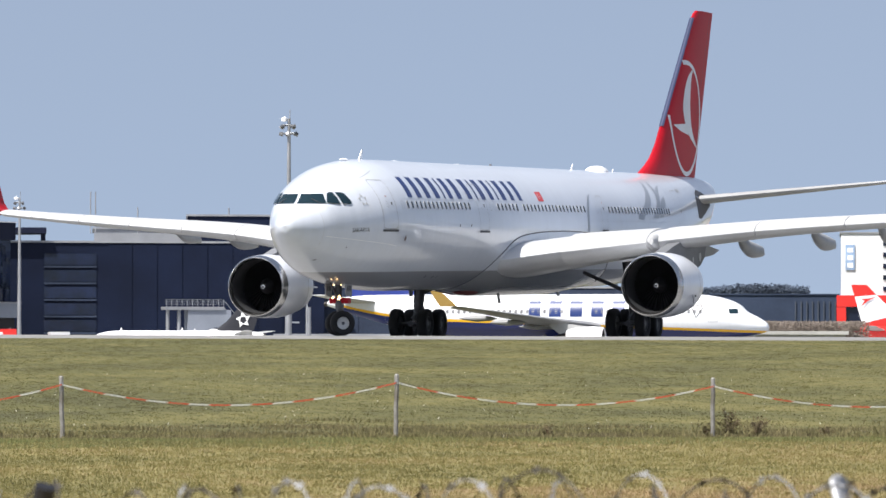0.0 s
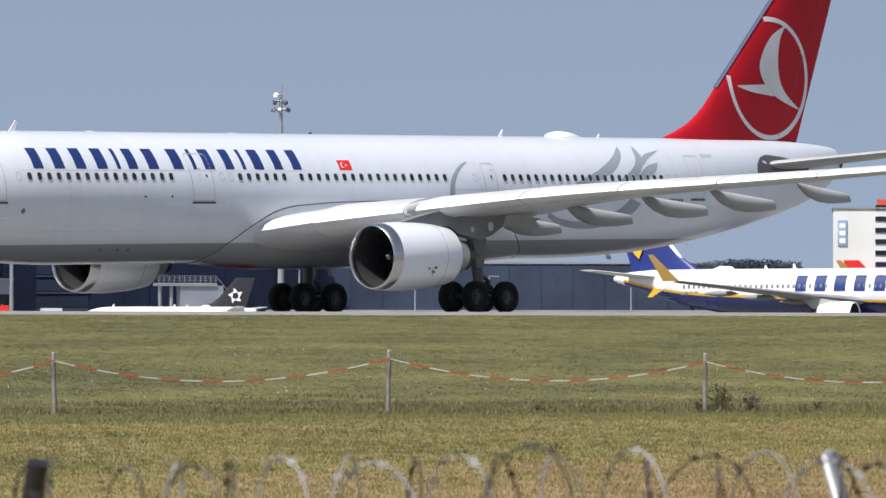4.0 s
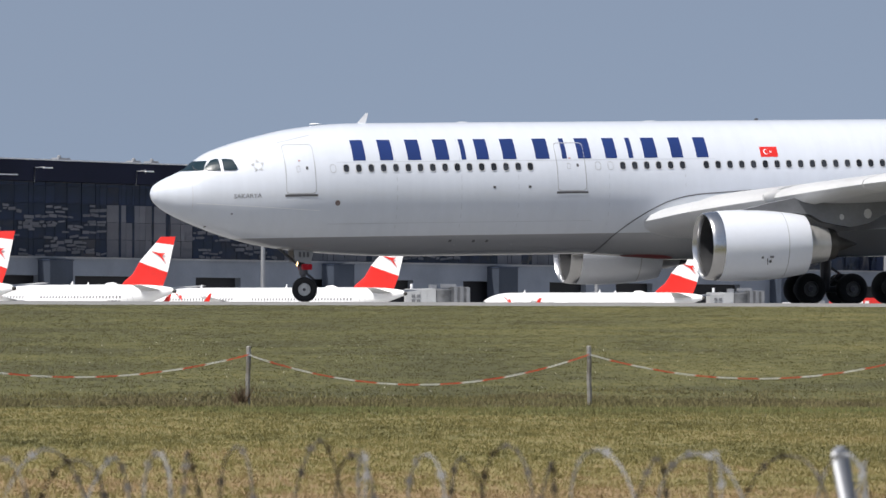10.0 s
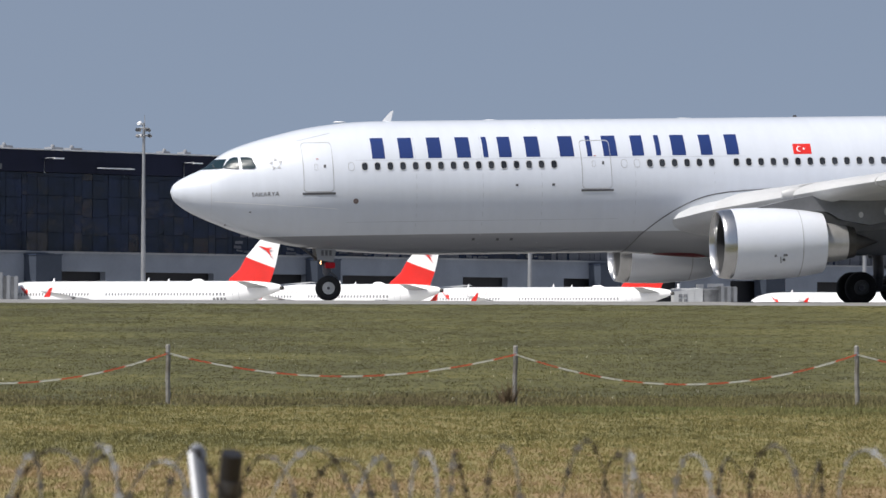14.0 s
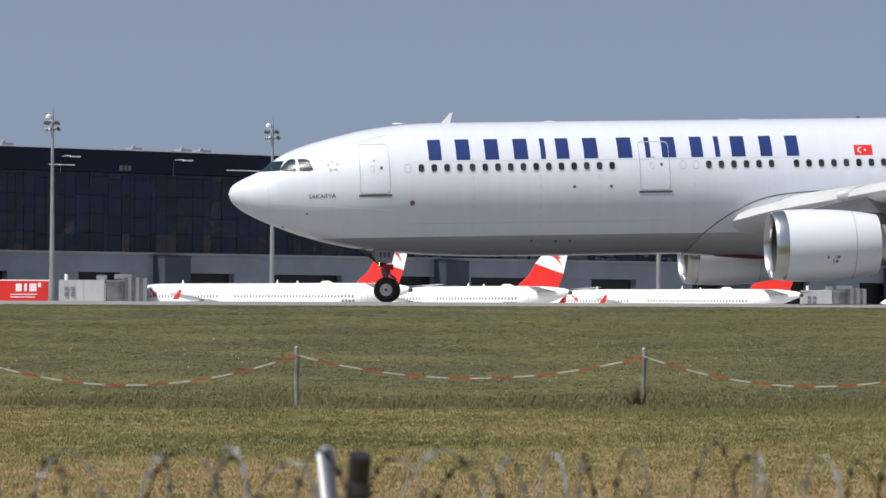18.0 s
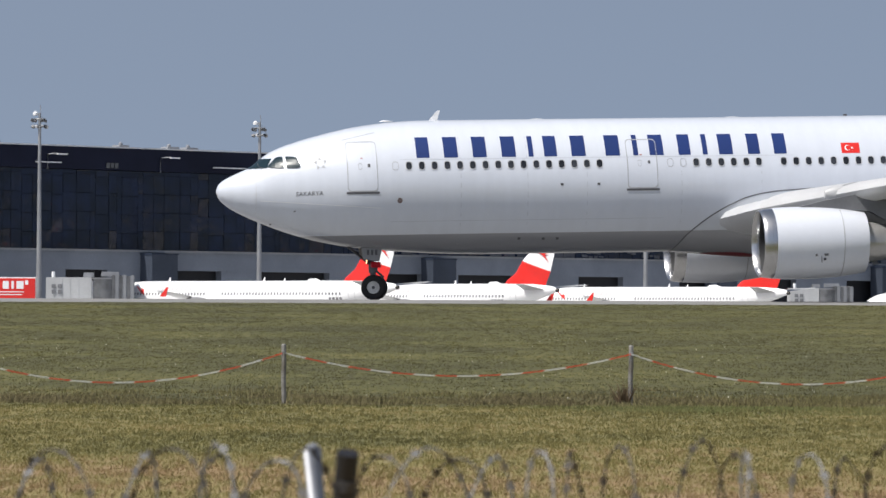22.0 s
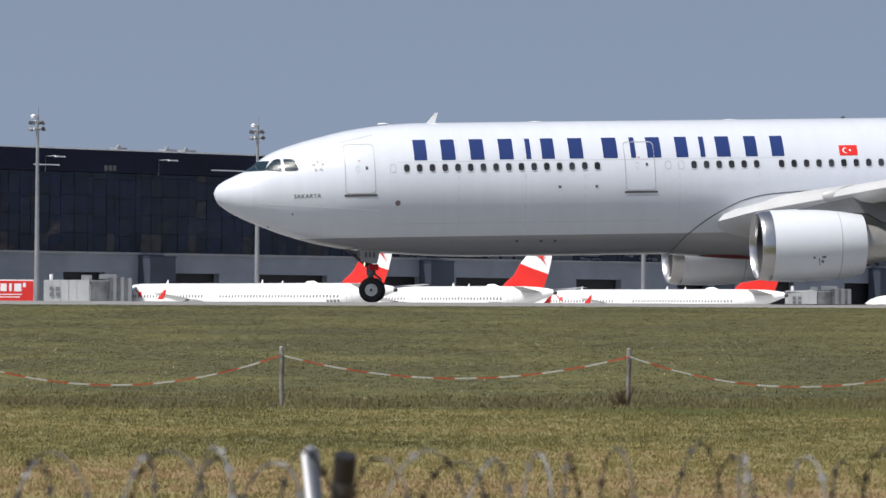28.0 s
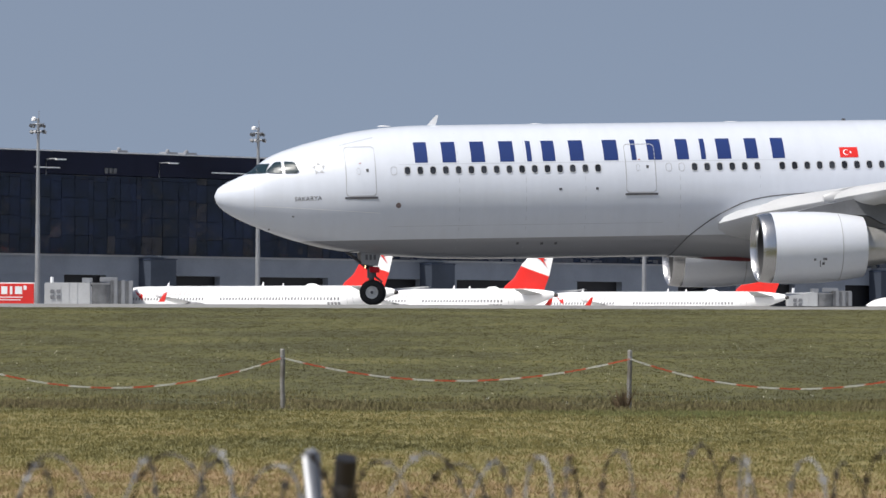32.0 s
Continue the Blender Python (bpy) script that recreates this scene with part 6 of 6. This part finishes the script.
def advertising_bridge():
    y = 655
    b = thing("jet_bridge", "boarding bridge clad in a red advertising panel", "jet bridge", group="boarding bridges")
    part("tunnel", box(-0.125 * y, -0.0803 * y, y, y + 3, 1.6, 5.05, 0.06), M_WHITE, b)
    part("panel", box(-0.104 * y, -0.0806 * y, y - 0.08, y, 1.7, 4.9), M_BRIGHTRED, b, "red panel")
    for x0, x1, z0, z1 in ((-0.0870, -0.0858, 3.55, 4.55), (-0.0853, -0.0848, 3.55, 4.55), (-0.0843, -0.0829, 3.55, 4.55), (-0.0826, -0.0820, 4.1, 4.65), (-0.0880, -0.0828, 3.10, 3.22), (-0.0880, -0.0832, 2.75, 2.87)):
        part("sign_bar", box(x0 * y, x1 * y, y - 0.11, y - 0.08, z0, z1), M_WHITE, b, "plain white bar")
    for u in (-0.118, -0.084):
        part("leg", tube([(u * y, y + 1.5, -1.5), (u * y, y + 1.5, 1.7)], 0.3, 10), M_GALV, b)


advertising_bridge()


def mast(x, y, top, label):
    """A floodlight mast with a ring of lamps."""
    g = -1.5
    pole = thing("floodlight_mast", label, "light mast", pose(x, y, g), "floodlight masts", mesh=finish("floodlight_mast", tube([(0, 0, 0), (0, 0, (top - g) * 0.5), (0, 0, top - g)], 0.40, 14, None, 0.17), M_MAST))
    hgt = top - g
    for dz in (0.75, 1.75):
        part("head_ring", tube([(0.75 * math.cos(radians(30 * k)), 0.75 * math.sin(radians(30 * k)), hgt - dz) for k in range(13)], 0.06, 6), M_MAST, pole)
    part("dome", revolve([(hgt - 0.35, 0.02), (hgt - 0.3, 0.34), (hgt, 0.36), (hgt + 0.22, 0.05)], 14, None, 'Z', (-0.55, 0, 0)), M_WHITE, pole, "white dome")
    part("spike", tube([(0.1, 0, hgt), (0.1, 0, hgt + 1.0)], 0.05, 6), M_MAST, pole)
    for k in range(9):
        a = radians(40 * k + 10)
        r, z = (1.0, hgt - 0.95) if k % 2 else (0.85, hgt - 1.75)
        cx, cy = r * math.cos(a), r * math.sin(a)
        lamp = part("floodlight", box(-0.24, 0.24, -0.16, 0.16, -0.2, 0.16, 0.04), M_FLOOD if k % 3 else M_GALV, pole, "", pose(cx, cy, z, 28, 20 * (1 if cx > 0 else -1), 40 * k))
        part("lamp_bracket", tube([(0, 0.1, 0), (-0.1, 0.25, 0.28)], 0.03, 5), M_MAST, lamp)
        part("arm", tube([(0, 0, z + 0.15), (cx, cy, z + 0.1)], 0.05, 5), M_MAST, pole)
    return pole


for u, d in ((-0.0799, 0), (-0.0366, 0), (0.0394, 0), (0.1054, 0), (0.1630, 0)):
    y = 707 / (1 - u)
    mast(u * y, y, 26.2 if u < 0.15 else 26.3, "grey steel floodlight mast on the apron")
mast(0.2177 * 560, 560, 26.3, "tall grey floodlight mast on the apron")


# ---- buildings behind ----
def block(name, label, u0, u1, y, depth, z1, mat, category="building", z0=-1.6, roof=None):
    """A block whose left front corner stands at u0 * y, y; its walls turned by its bearing."""
    ob = thing(name, label, category, pose(u0 * y, y, 0, 0, 0, -math.degrees(math.atan(u0))))
    wide = (u1 - u0) * y
    part("wall", box(0, wide, 0, depth, z0, z1), mat, ob)
    part("roof", box(-0.3, wide + 0.3, -0.3, depth, z1, z1 + 0.35), roof or M_ROOFGREY, ob)
    return ob


M_SIGNBLUE = material("pale_blue_sign", (0.30, 0.42, 0.62), 0.5)


def build_background():
    y = 880
    b = block("office_wing", "dark blue office wing with strips of glazing", 0.156, 0.2235, y, 60, 19.6, M_OFFICE)
    x0, x1 = 0.0118 * y, 0.0222 * y
    for k in range(6):
        part("window_strip", box(x0, x1, -0.15, 0.1, 1.2 + 2.9 * k, 3.2 + 2.9 * k), M_GLASS, b, "dark strip window")
        part("window_sill", box(x0, x1, -0.35, 0.1, 0.75 + 2.9 * k, 1.05 + 2.9 * k), M_BLUEGREY, b)
    for k in range(8):
        part("cladding_panel", box((0.0245 + 0.005 * k) * y, (0.0292 + 0.005 * k) * y, -0.12, 0, -1.5, 19.3), M_OFFICE, b)
    part("canopy", box(-6, 0.0122 * y, -2, 10, 21.2, 22.2), M_NIGHTBLUE, b)
    for u in (-5.5, 9.8):
        part("canopy_post", box(u, u + 0.8, 0, 0.8, 19.6, 21.4), M_NIGHTBLUE, b)
    block("upper_storey", "dark set-back storey on the office wing", 0.197, 0.225, 905, 30, 25.2, M_OFFICE)
    block("roof_plant", "pale grey roof plant behind the office wing", 0.178, 0.2, 915, 30, 23.0, M_ROOFGREY)
    for u in (0.1765, 0.1775, 0.186, 0.2045):
        thing("roof_antenna", "thin grey roof antenna", "antenna", mesh=finish("roof_antenna", tube([(u * 910, 906, 22), (u * 910, 906, 29.5 if u < 0.18 else 26.8)], 0.12, 6), M_ROOFGREY))
    h = block("cargo_hall", "long low blue-grey cargo hall", 0.2245, 0.3005, 900, 60, 12.3, M_BLUEGREY)
    for k in range(11):
        part("cladding_panel", box((0.0011 + 0.0064 * k) * 900, (0.00742 + 0.0064 * k) * 900, -0.15, 0, -1.5, 12.0), M_BLUEGREY, h)
    block("apron_wall", "grey concrete blast wall before the cargo hall", 0.215, 0.33, 850, 1.0, 3.3, M_CONCRETE, "wall")
    depot = block("far_depot", "dark grey depot beyond the cargo hall, haze in its colour", 0.306, 0.3325, 1250, 50, 16.2, M_HAZE, roof=M_HAZE)
    for k in range(8):
        part("pilaster", box(22.0 + 1.45 * k, 22.35 + 1.45 * k, -0.4, 0, 5.0, 14.6), M_STAIRBLOCK, depot, "pale pilaster")
    # white tower with a red ground floor
    y = 1150
    t = block("tower_block", "white tower block with a red ground floor", 0.3345, 0.40, y, 40, 29.6, M_WHITEWALL)
    wide = 0.0655 * y
    part("red_base", box(-1, wide, -1.5, 0, 12.2, 14.9), M_BRIGHTRED, t)
    part("red_side", box(-1, 1.2, -1.4, 0, -1.5, 12.2), M_BRIGHTRED, t)
    part("glazing", box(1.2, wide, -0.6, 0, -1.5, 12.2), M_GLASS, t)
    part("roof_box", box(10.5, 30, 5, 15, 29.9, 32.0), M_CHAINRED, t)
    for k in range(6):
        for j in range(3):
            part("window", box(10.0 + 9 * j, 16.0 + 9 * j, -0.25, -0.05, 15.9 + 2.7 * k, 17.0 + 2.7 * k), M_GLASS, t)
    sign = part("sign_panel", box(1.1, 3.3, -0.3, -0.05, 20.9, 26.9), M_SIGNBLUE, t, "tall pale blue sign")
    for k in range(3):
        part("sign_bar", box(1.5, 2.9, -0.34, -0.3, 21.5 + 1.8 * k, 22.6 + 1.8 * k), M_WHITE, sign)
    # hedge and far woods
    rng = random.Random(9)
    def clumps(name, label, mat, u0, u1, y, low, high, n, size, cat):
        bm = bmesh.new()
        for _ in range(n):
            u, dy = rng.uniform(u0, u1), rng.uniform(-4, 4)
            top = low + (high - low) * (0.5 + 0.5 * noise.noise(Vector((u * y * 0.02, y, 0)))) * rng.random() ** 0.3
            c = Vector((u * y, y + dy, -1.6 + (top + 1.6) * rng.random() ** 0.6))
            for _ in range(3):
                d = [Vector((rng.gauss(0, 1), rng.gauss(0, 1), rng.gauss(0, 1))) * size for _ in range(3)]
                bm.faces.new([bm.verts.new(c + e) for e in d])
        thing(name, label, cat, kind="stuff", mesh=finish(name, bm, mat, 0))
    clumps("hedge", "dry brown hedge at the edge of the apron", M_HEDGE, 0.3155, 0.3385, 500, 2.9, 3.5, 30000, 0.055, "hedge")
    # added box in place of an unidentified pale band below the hedge
    block("pale_standin", "pale strip added before the hedge for an unidentified pale band", 0.3155, 0.3345, 494, 0.4, 1.75, M_APRON, "wall", roof=M_APRON)
    clumps("far_woods", "dark line of far trees with haze in their colour", M_HAZEDWOODS, 0.270, 0.327, 1500, 18, 25, 60000, 0.28, "trees")
    clumps("far_woods", "dark line of far trees with haze in their colour", M_HAZEDWOODS, 0.322, 0.345, 1480, 15, 19, 16000, 0.28, "trees")


build_background()


def build_apron_things():
    # red sign board by the fence of the apron
    y = 800
    sign = thing("sign_board", "long red sign board with white marks", "sign")
    part("panel", box(0.1518 * y, 0.1625 * y, y, y + 0.2, 2.5, 4.0), M_BRIGHTRED, sign)
    for k in range(4):
        part("sign_bar", box((0.1553 + 0.0012 * k) * y, (0.1561 + 0.0012 * k) * y, y - 0.02, y, 2.8, 3.5), M_WHITE, sign)
    for u in (0.153, 0.1612):
        part("post", tube([(u * y, y + 0.3, -1.5), (u * y, y + 0.3, 4.2)], 0.12, 8), M_GALV, sign)
    # service vehicles, containers and lamps
    for u, y, w, hgt, mat, label in ((0.1690, 790, 4.6, 5.0, M_SILVER, "pale grey apron service truck"), (0.1468, 780, 4.5, 4.9, M_GALV, "grey container loader on the apron"), (0.0555, 690, 5.0, 5.2, M_GALV, "grey container loader on the apron"),
                                     (0.1425, 775, 3.2, 4.6, M_WHITE, "white stair truck by the terminal"), (0.192, 800, 8.0, 4.9, M_WHITE, "white long box trailer"), (0.180, 795, 9.0, 4.4, M_WHITE, "white long box trailer")):
        truck = thing("service_truck", label, "truck", pose(u * y, y, -1.5), "apron vehicles")
        part("cargo_box", box(0, w * 0.68, -1.2, 1.2, 1.0, hgt, 0.06), mat, truck)
        cab = part("cab", box(w * 0.70, w, -1.1, 1.1, 0.7, hgt * 0.72, 0.12), mat, truck)
        part("windscreen", box(w - 0.02, w + 0.015, -0.95, 0.95, hgt * 0.45, hgt * 0.66), M_GLASS, cab)
        part("chassis", box(0, w, -0.9, 0.9, 0.6, 0.98), M_STRUT, truck)
        for x in (0.18 * w, 0.82 * w):
            for yy in (-1.0, 1.0):
                part("wheel", revolve(tyre_profile(0.5, 0.32), 16, None, 'Y', (x, yy, 0.5)), M_TYRE, truck)
    for u, y, top in ((0.2175, 620, 3.8), (0.2215, 700, 9.4), (0.2455, 760, 8.5), (0.261, 760, 8.4), (0.291, 760, 8.4)):
        lamp = thing("apron_lamp", "slim grey lamp post on the apron road", "lamp post", pose(u * y, y, -1.5), "apron lamp posts",
                     mesh=finish("apron_lamp", tube([(0, 0, 0), (0, 0, top + 1.5)], 0.16, 8, None, 0.10), M_GALV))
        part("lamp_head", box(0, 1.5, -0.2, 0.2, top + 1.4, top + 1.6, 0.04), M_GALV, lamp)
    # raised walkway with a stair
    y = 840
    w = thing("walkway", "grey raised steel walkway with a stair", "walkway")
    part("deck", box(0.1925 * y, 0.2045 * y, y, y + 4, 7.6, 8.1), M_ROOFGREY, w)
    for k in range(12):
        x = (0.1927 + 0.00106 * k) * y
        part("railing_post", box(x, x + 0.08, y, y + 0.08, 8.1, 9.3), M_MAST, w)
    for z in (8.5, 8.9, 9.25):
        part("handrail", box(0.1925 * y, 0.2045 * y, y - 0.03, y + 0.03, z, z + 0.06), M_ROOFGREY, w)
    for k in range(14):
        x, z = (0.2045 + 0.0005 * k) * y, 7.7 - 0.5 * k
        part("step", box(x, x + 0.44, y + 0.5, y + 2.5, z - 0.12, z), M_MAST, w)
    part("stringer", slab([(0.2045 * y, 8.1), (0.2115 * y, 1.1), (0.2115 * y, 0.6), (0.2045 * y, 7.5)], y + 0.4, y + 0.5), M_MAST, w)
    part("handrail", slab([(0.2045 * y, 9.3), (0.2115 * y, 2.3), (0.2115 * y, 2.2), (0.2045 * y, 9.2)], y + 0.4, y + 0.46), M_ROOFGREY, w)
    core = part("building_core", box(0.1972 * y, 0.2060 * y, y + 0.3, y + 3.5, -1.5, 7.6), M_CONCRETE, w)
    part("core_door", box(0.2000 * y, 0.2012 * y, y + 0.22, y + 0.3, -1.5, 1.0), M_STAIRBLOCK, core)
    part("core_window", box(0.2025 * y, 0.2045 * y, y + 0.22, y + 0.3, 3.0, 4.6), M_GLASS, core)
    for u in (0.1932, 0.1955):
        part("leg", tube([(u * y, y + 1, -1.5), (u * y, y + 1, 7.6)], 0.3, 8), M_MAST, w)
    # thick bridge columns
    for u in (0.2178, 0.2218):
        thing("bridge_column", "pale round concrete column", "column", pose(u * 830, 830, -1.5), mesh=finish("bridge_column", tube([(0, 0, 0), (0, 0, 9.5)], 0.45, 14), M_ROOFGREY))


build_apron_things()


# ---- what moves ----
def motions():
    rows = [
        (0, pose(44.21, 203.95, 0, 0, 0, 57.05)),
        (0.5, pose(42.09, 204.15, 0, 0, 0, 53.83)),
        (1, pose(39.85, 204.31, 0, 0, 0, 50.71)),
        (1.5, pose(37.66, 204.37, 0, 0, 0, 47.60)),
        (2, pose(35.34, 204.43, 0, 0, 0, 44.46)),
        (2.5, pose(33.19, 204.61, 0, 0, 0, 41.41)),
        (4.5, pose(24.55, 206.28, 0, 0, 0, 30.11)),
        (5, pose(22.69, 207.32, 0, 0, 0, 28.16)),
        (5.5, pose(20.92, 208.31, 0, 0, 0, 26.18)),
        (6, pose(18.92, 208.91, 0, 0, 0, 24.03)),
        (6.5, pose(17.03, 209.41, 0, 0, 0, 22.25)),
        (7, pose(15.03, 209.93, 0, 0, 0, 20.55)),
        (7.5, pose(13.15, 210.31, 0, 0, 0, 18.96)),
        (8, pose(11.15, 210.62, 0, 0, 0, 17.43)),
        (8.5, pose(9.29, 210.82, 0, 0, 0, 15.98)),
        (9, pose(7.25, 211.07, 0, 0, 0, 14.62)),
        (9.5, pose(5.45, 211.39, 0, 0, 0, 13.40)),
        (10, pose(3.62, 211.67, 0, 0, 0, 12.29)),
        (10.5, pose(2.03, 211.85, 0, 0, 0, 11.40)),
        (11, pose(0.40, 211.91, 0, 0, 0, 10.75)),
        (11.5, pose(-0.95, 211.85, 0, 0, 0, 10.29)),
        (12, pose(-2.31, 211.84, 0, 0, 0, 10.09)),
        (12.5, pose(-3.49, 211.79, 0, 0, 0, 10.05)),
        (13, pose(-4.67, 211.72, 0, 0, 0, 10.02)),
        (13.5, pose(-5.69, 211.57, 0, 0, 0, 9.87)),
        (14, pose(-6.64, 211.53, 0, 0, 0, 9.69)),
        (14.5, pose(-7.40, 211.56, 0, 0, 0, 9.43)),
        (16.5, pose(-9.32, 211.93, 0, 0, 0, 8.27)),
        (17, pose(-9.51, 211.88, 0, 0, 0, 8.23)),
        (17.5, pose(-9.58, 211.79, 0, 0, 0, 8.26)),
        (18, pose(-9.58, 211.69, 0, 0, 0, 8.35)),
        (18.5, pose(-9.57, 211.61, 0, 0, 0, 8.43)),
        (19, pose(-9.59, 211.58, 0, 0, 0, 8.49)),
        (19.5, pose(-9.58, 211.59, 0, 0, 0, 8.52)),
        (20, pose(-9.57, 211.62, 0, 0, 0, 8.55)),
        (32, pose(-9.57, 211.62, 0, 0, 0, 8.55)),
    ]
    walk(airliner, rows)
    # the taxiing jet rolls on to the right at an even pace, then slows to a halt
    walk(taxiing_jet, [(t, pose(x, y, -0.92, 0, 0, turn)) for t, x, y, turn in ((0, 134.0, 420, 152.9), (1, 138.4, 414.1, 149.7), (2, 142.5, 408.2, 145.3), (4.5, 152.0, 395, 133), (6.5, 158.2, 386, 129), (9, 163, 378, 127), (12, 167.5, 372, 127), (16, 169.8, 369, 127), (20, 170.2, 368.5, 127), (32, 170.2, 368.5, 127))])
    # wheels turn by the ground that each one covers; the nose wheels steer
    def at(t):
        for (ta, ma), (tb, mb) in zip(rows, rows[1:]):
            if t <= tb:
                return ma.lerp(mb, (t - ta) / (tb - ta))
        return rows[-1][1]

    def steer(t):
        t = min(max(t, 0.4), 14.5)
        v = at(t).inverted().to_3x3() @ (at(t + 0.4) @ Vector((6.68, 0, 0)) - at(t - 0.4) @ Vector((6.68, 0, 0)))
        return math.degrees(math.atan2(-v.y, -v.x))

    for wheel, x, y, r, steers in WHEELS:
        angle, last, keys = 0.0, at(0) @ Vector((x, y, 0)), []
        for k in range(201):
            t = 0.1 * k
            now = at(t) @ Vector((x, y, 0))
            angle -= math.degrees((now - last).length / r)
            last = now
            if steers:
                spin = angle if wheel.name.startswith("wheel") else 0
                keys.append((t, pose(6.68, 0, r, 0, 0, steer(t)) @ pose(0, y, 0, 0, spin, 0)))
            else:
                keys.append((t, pose(x, y, r, 0, angle, 0)))
        keys.append((32, keys[-1][1]))
        walk(wheel, keys)


motions()
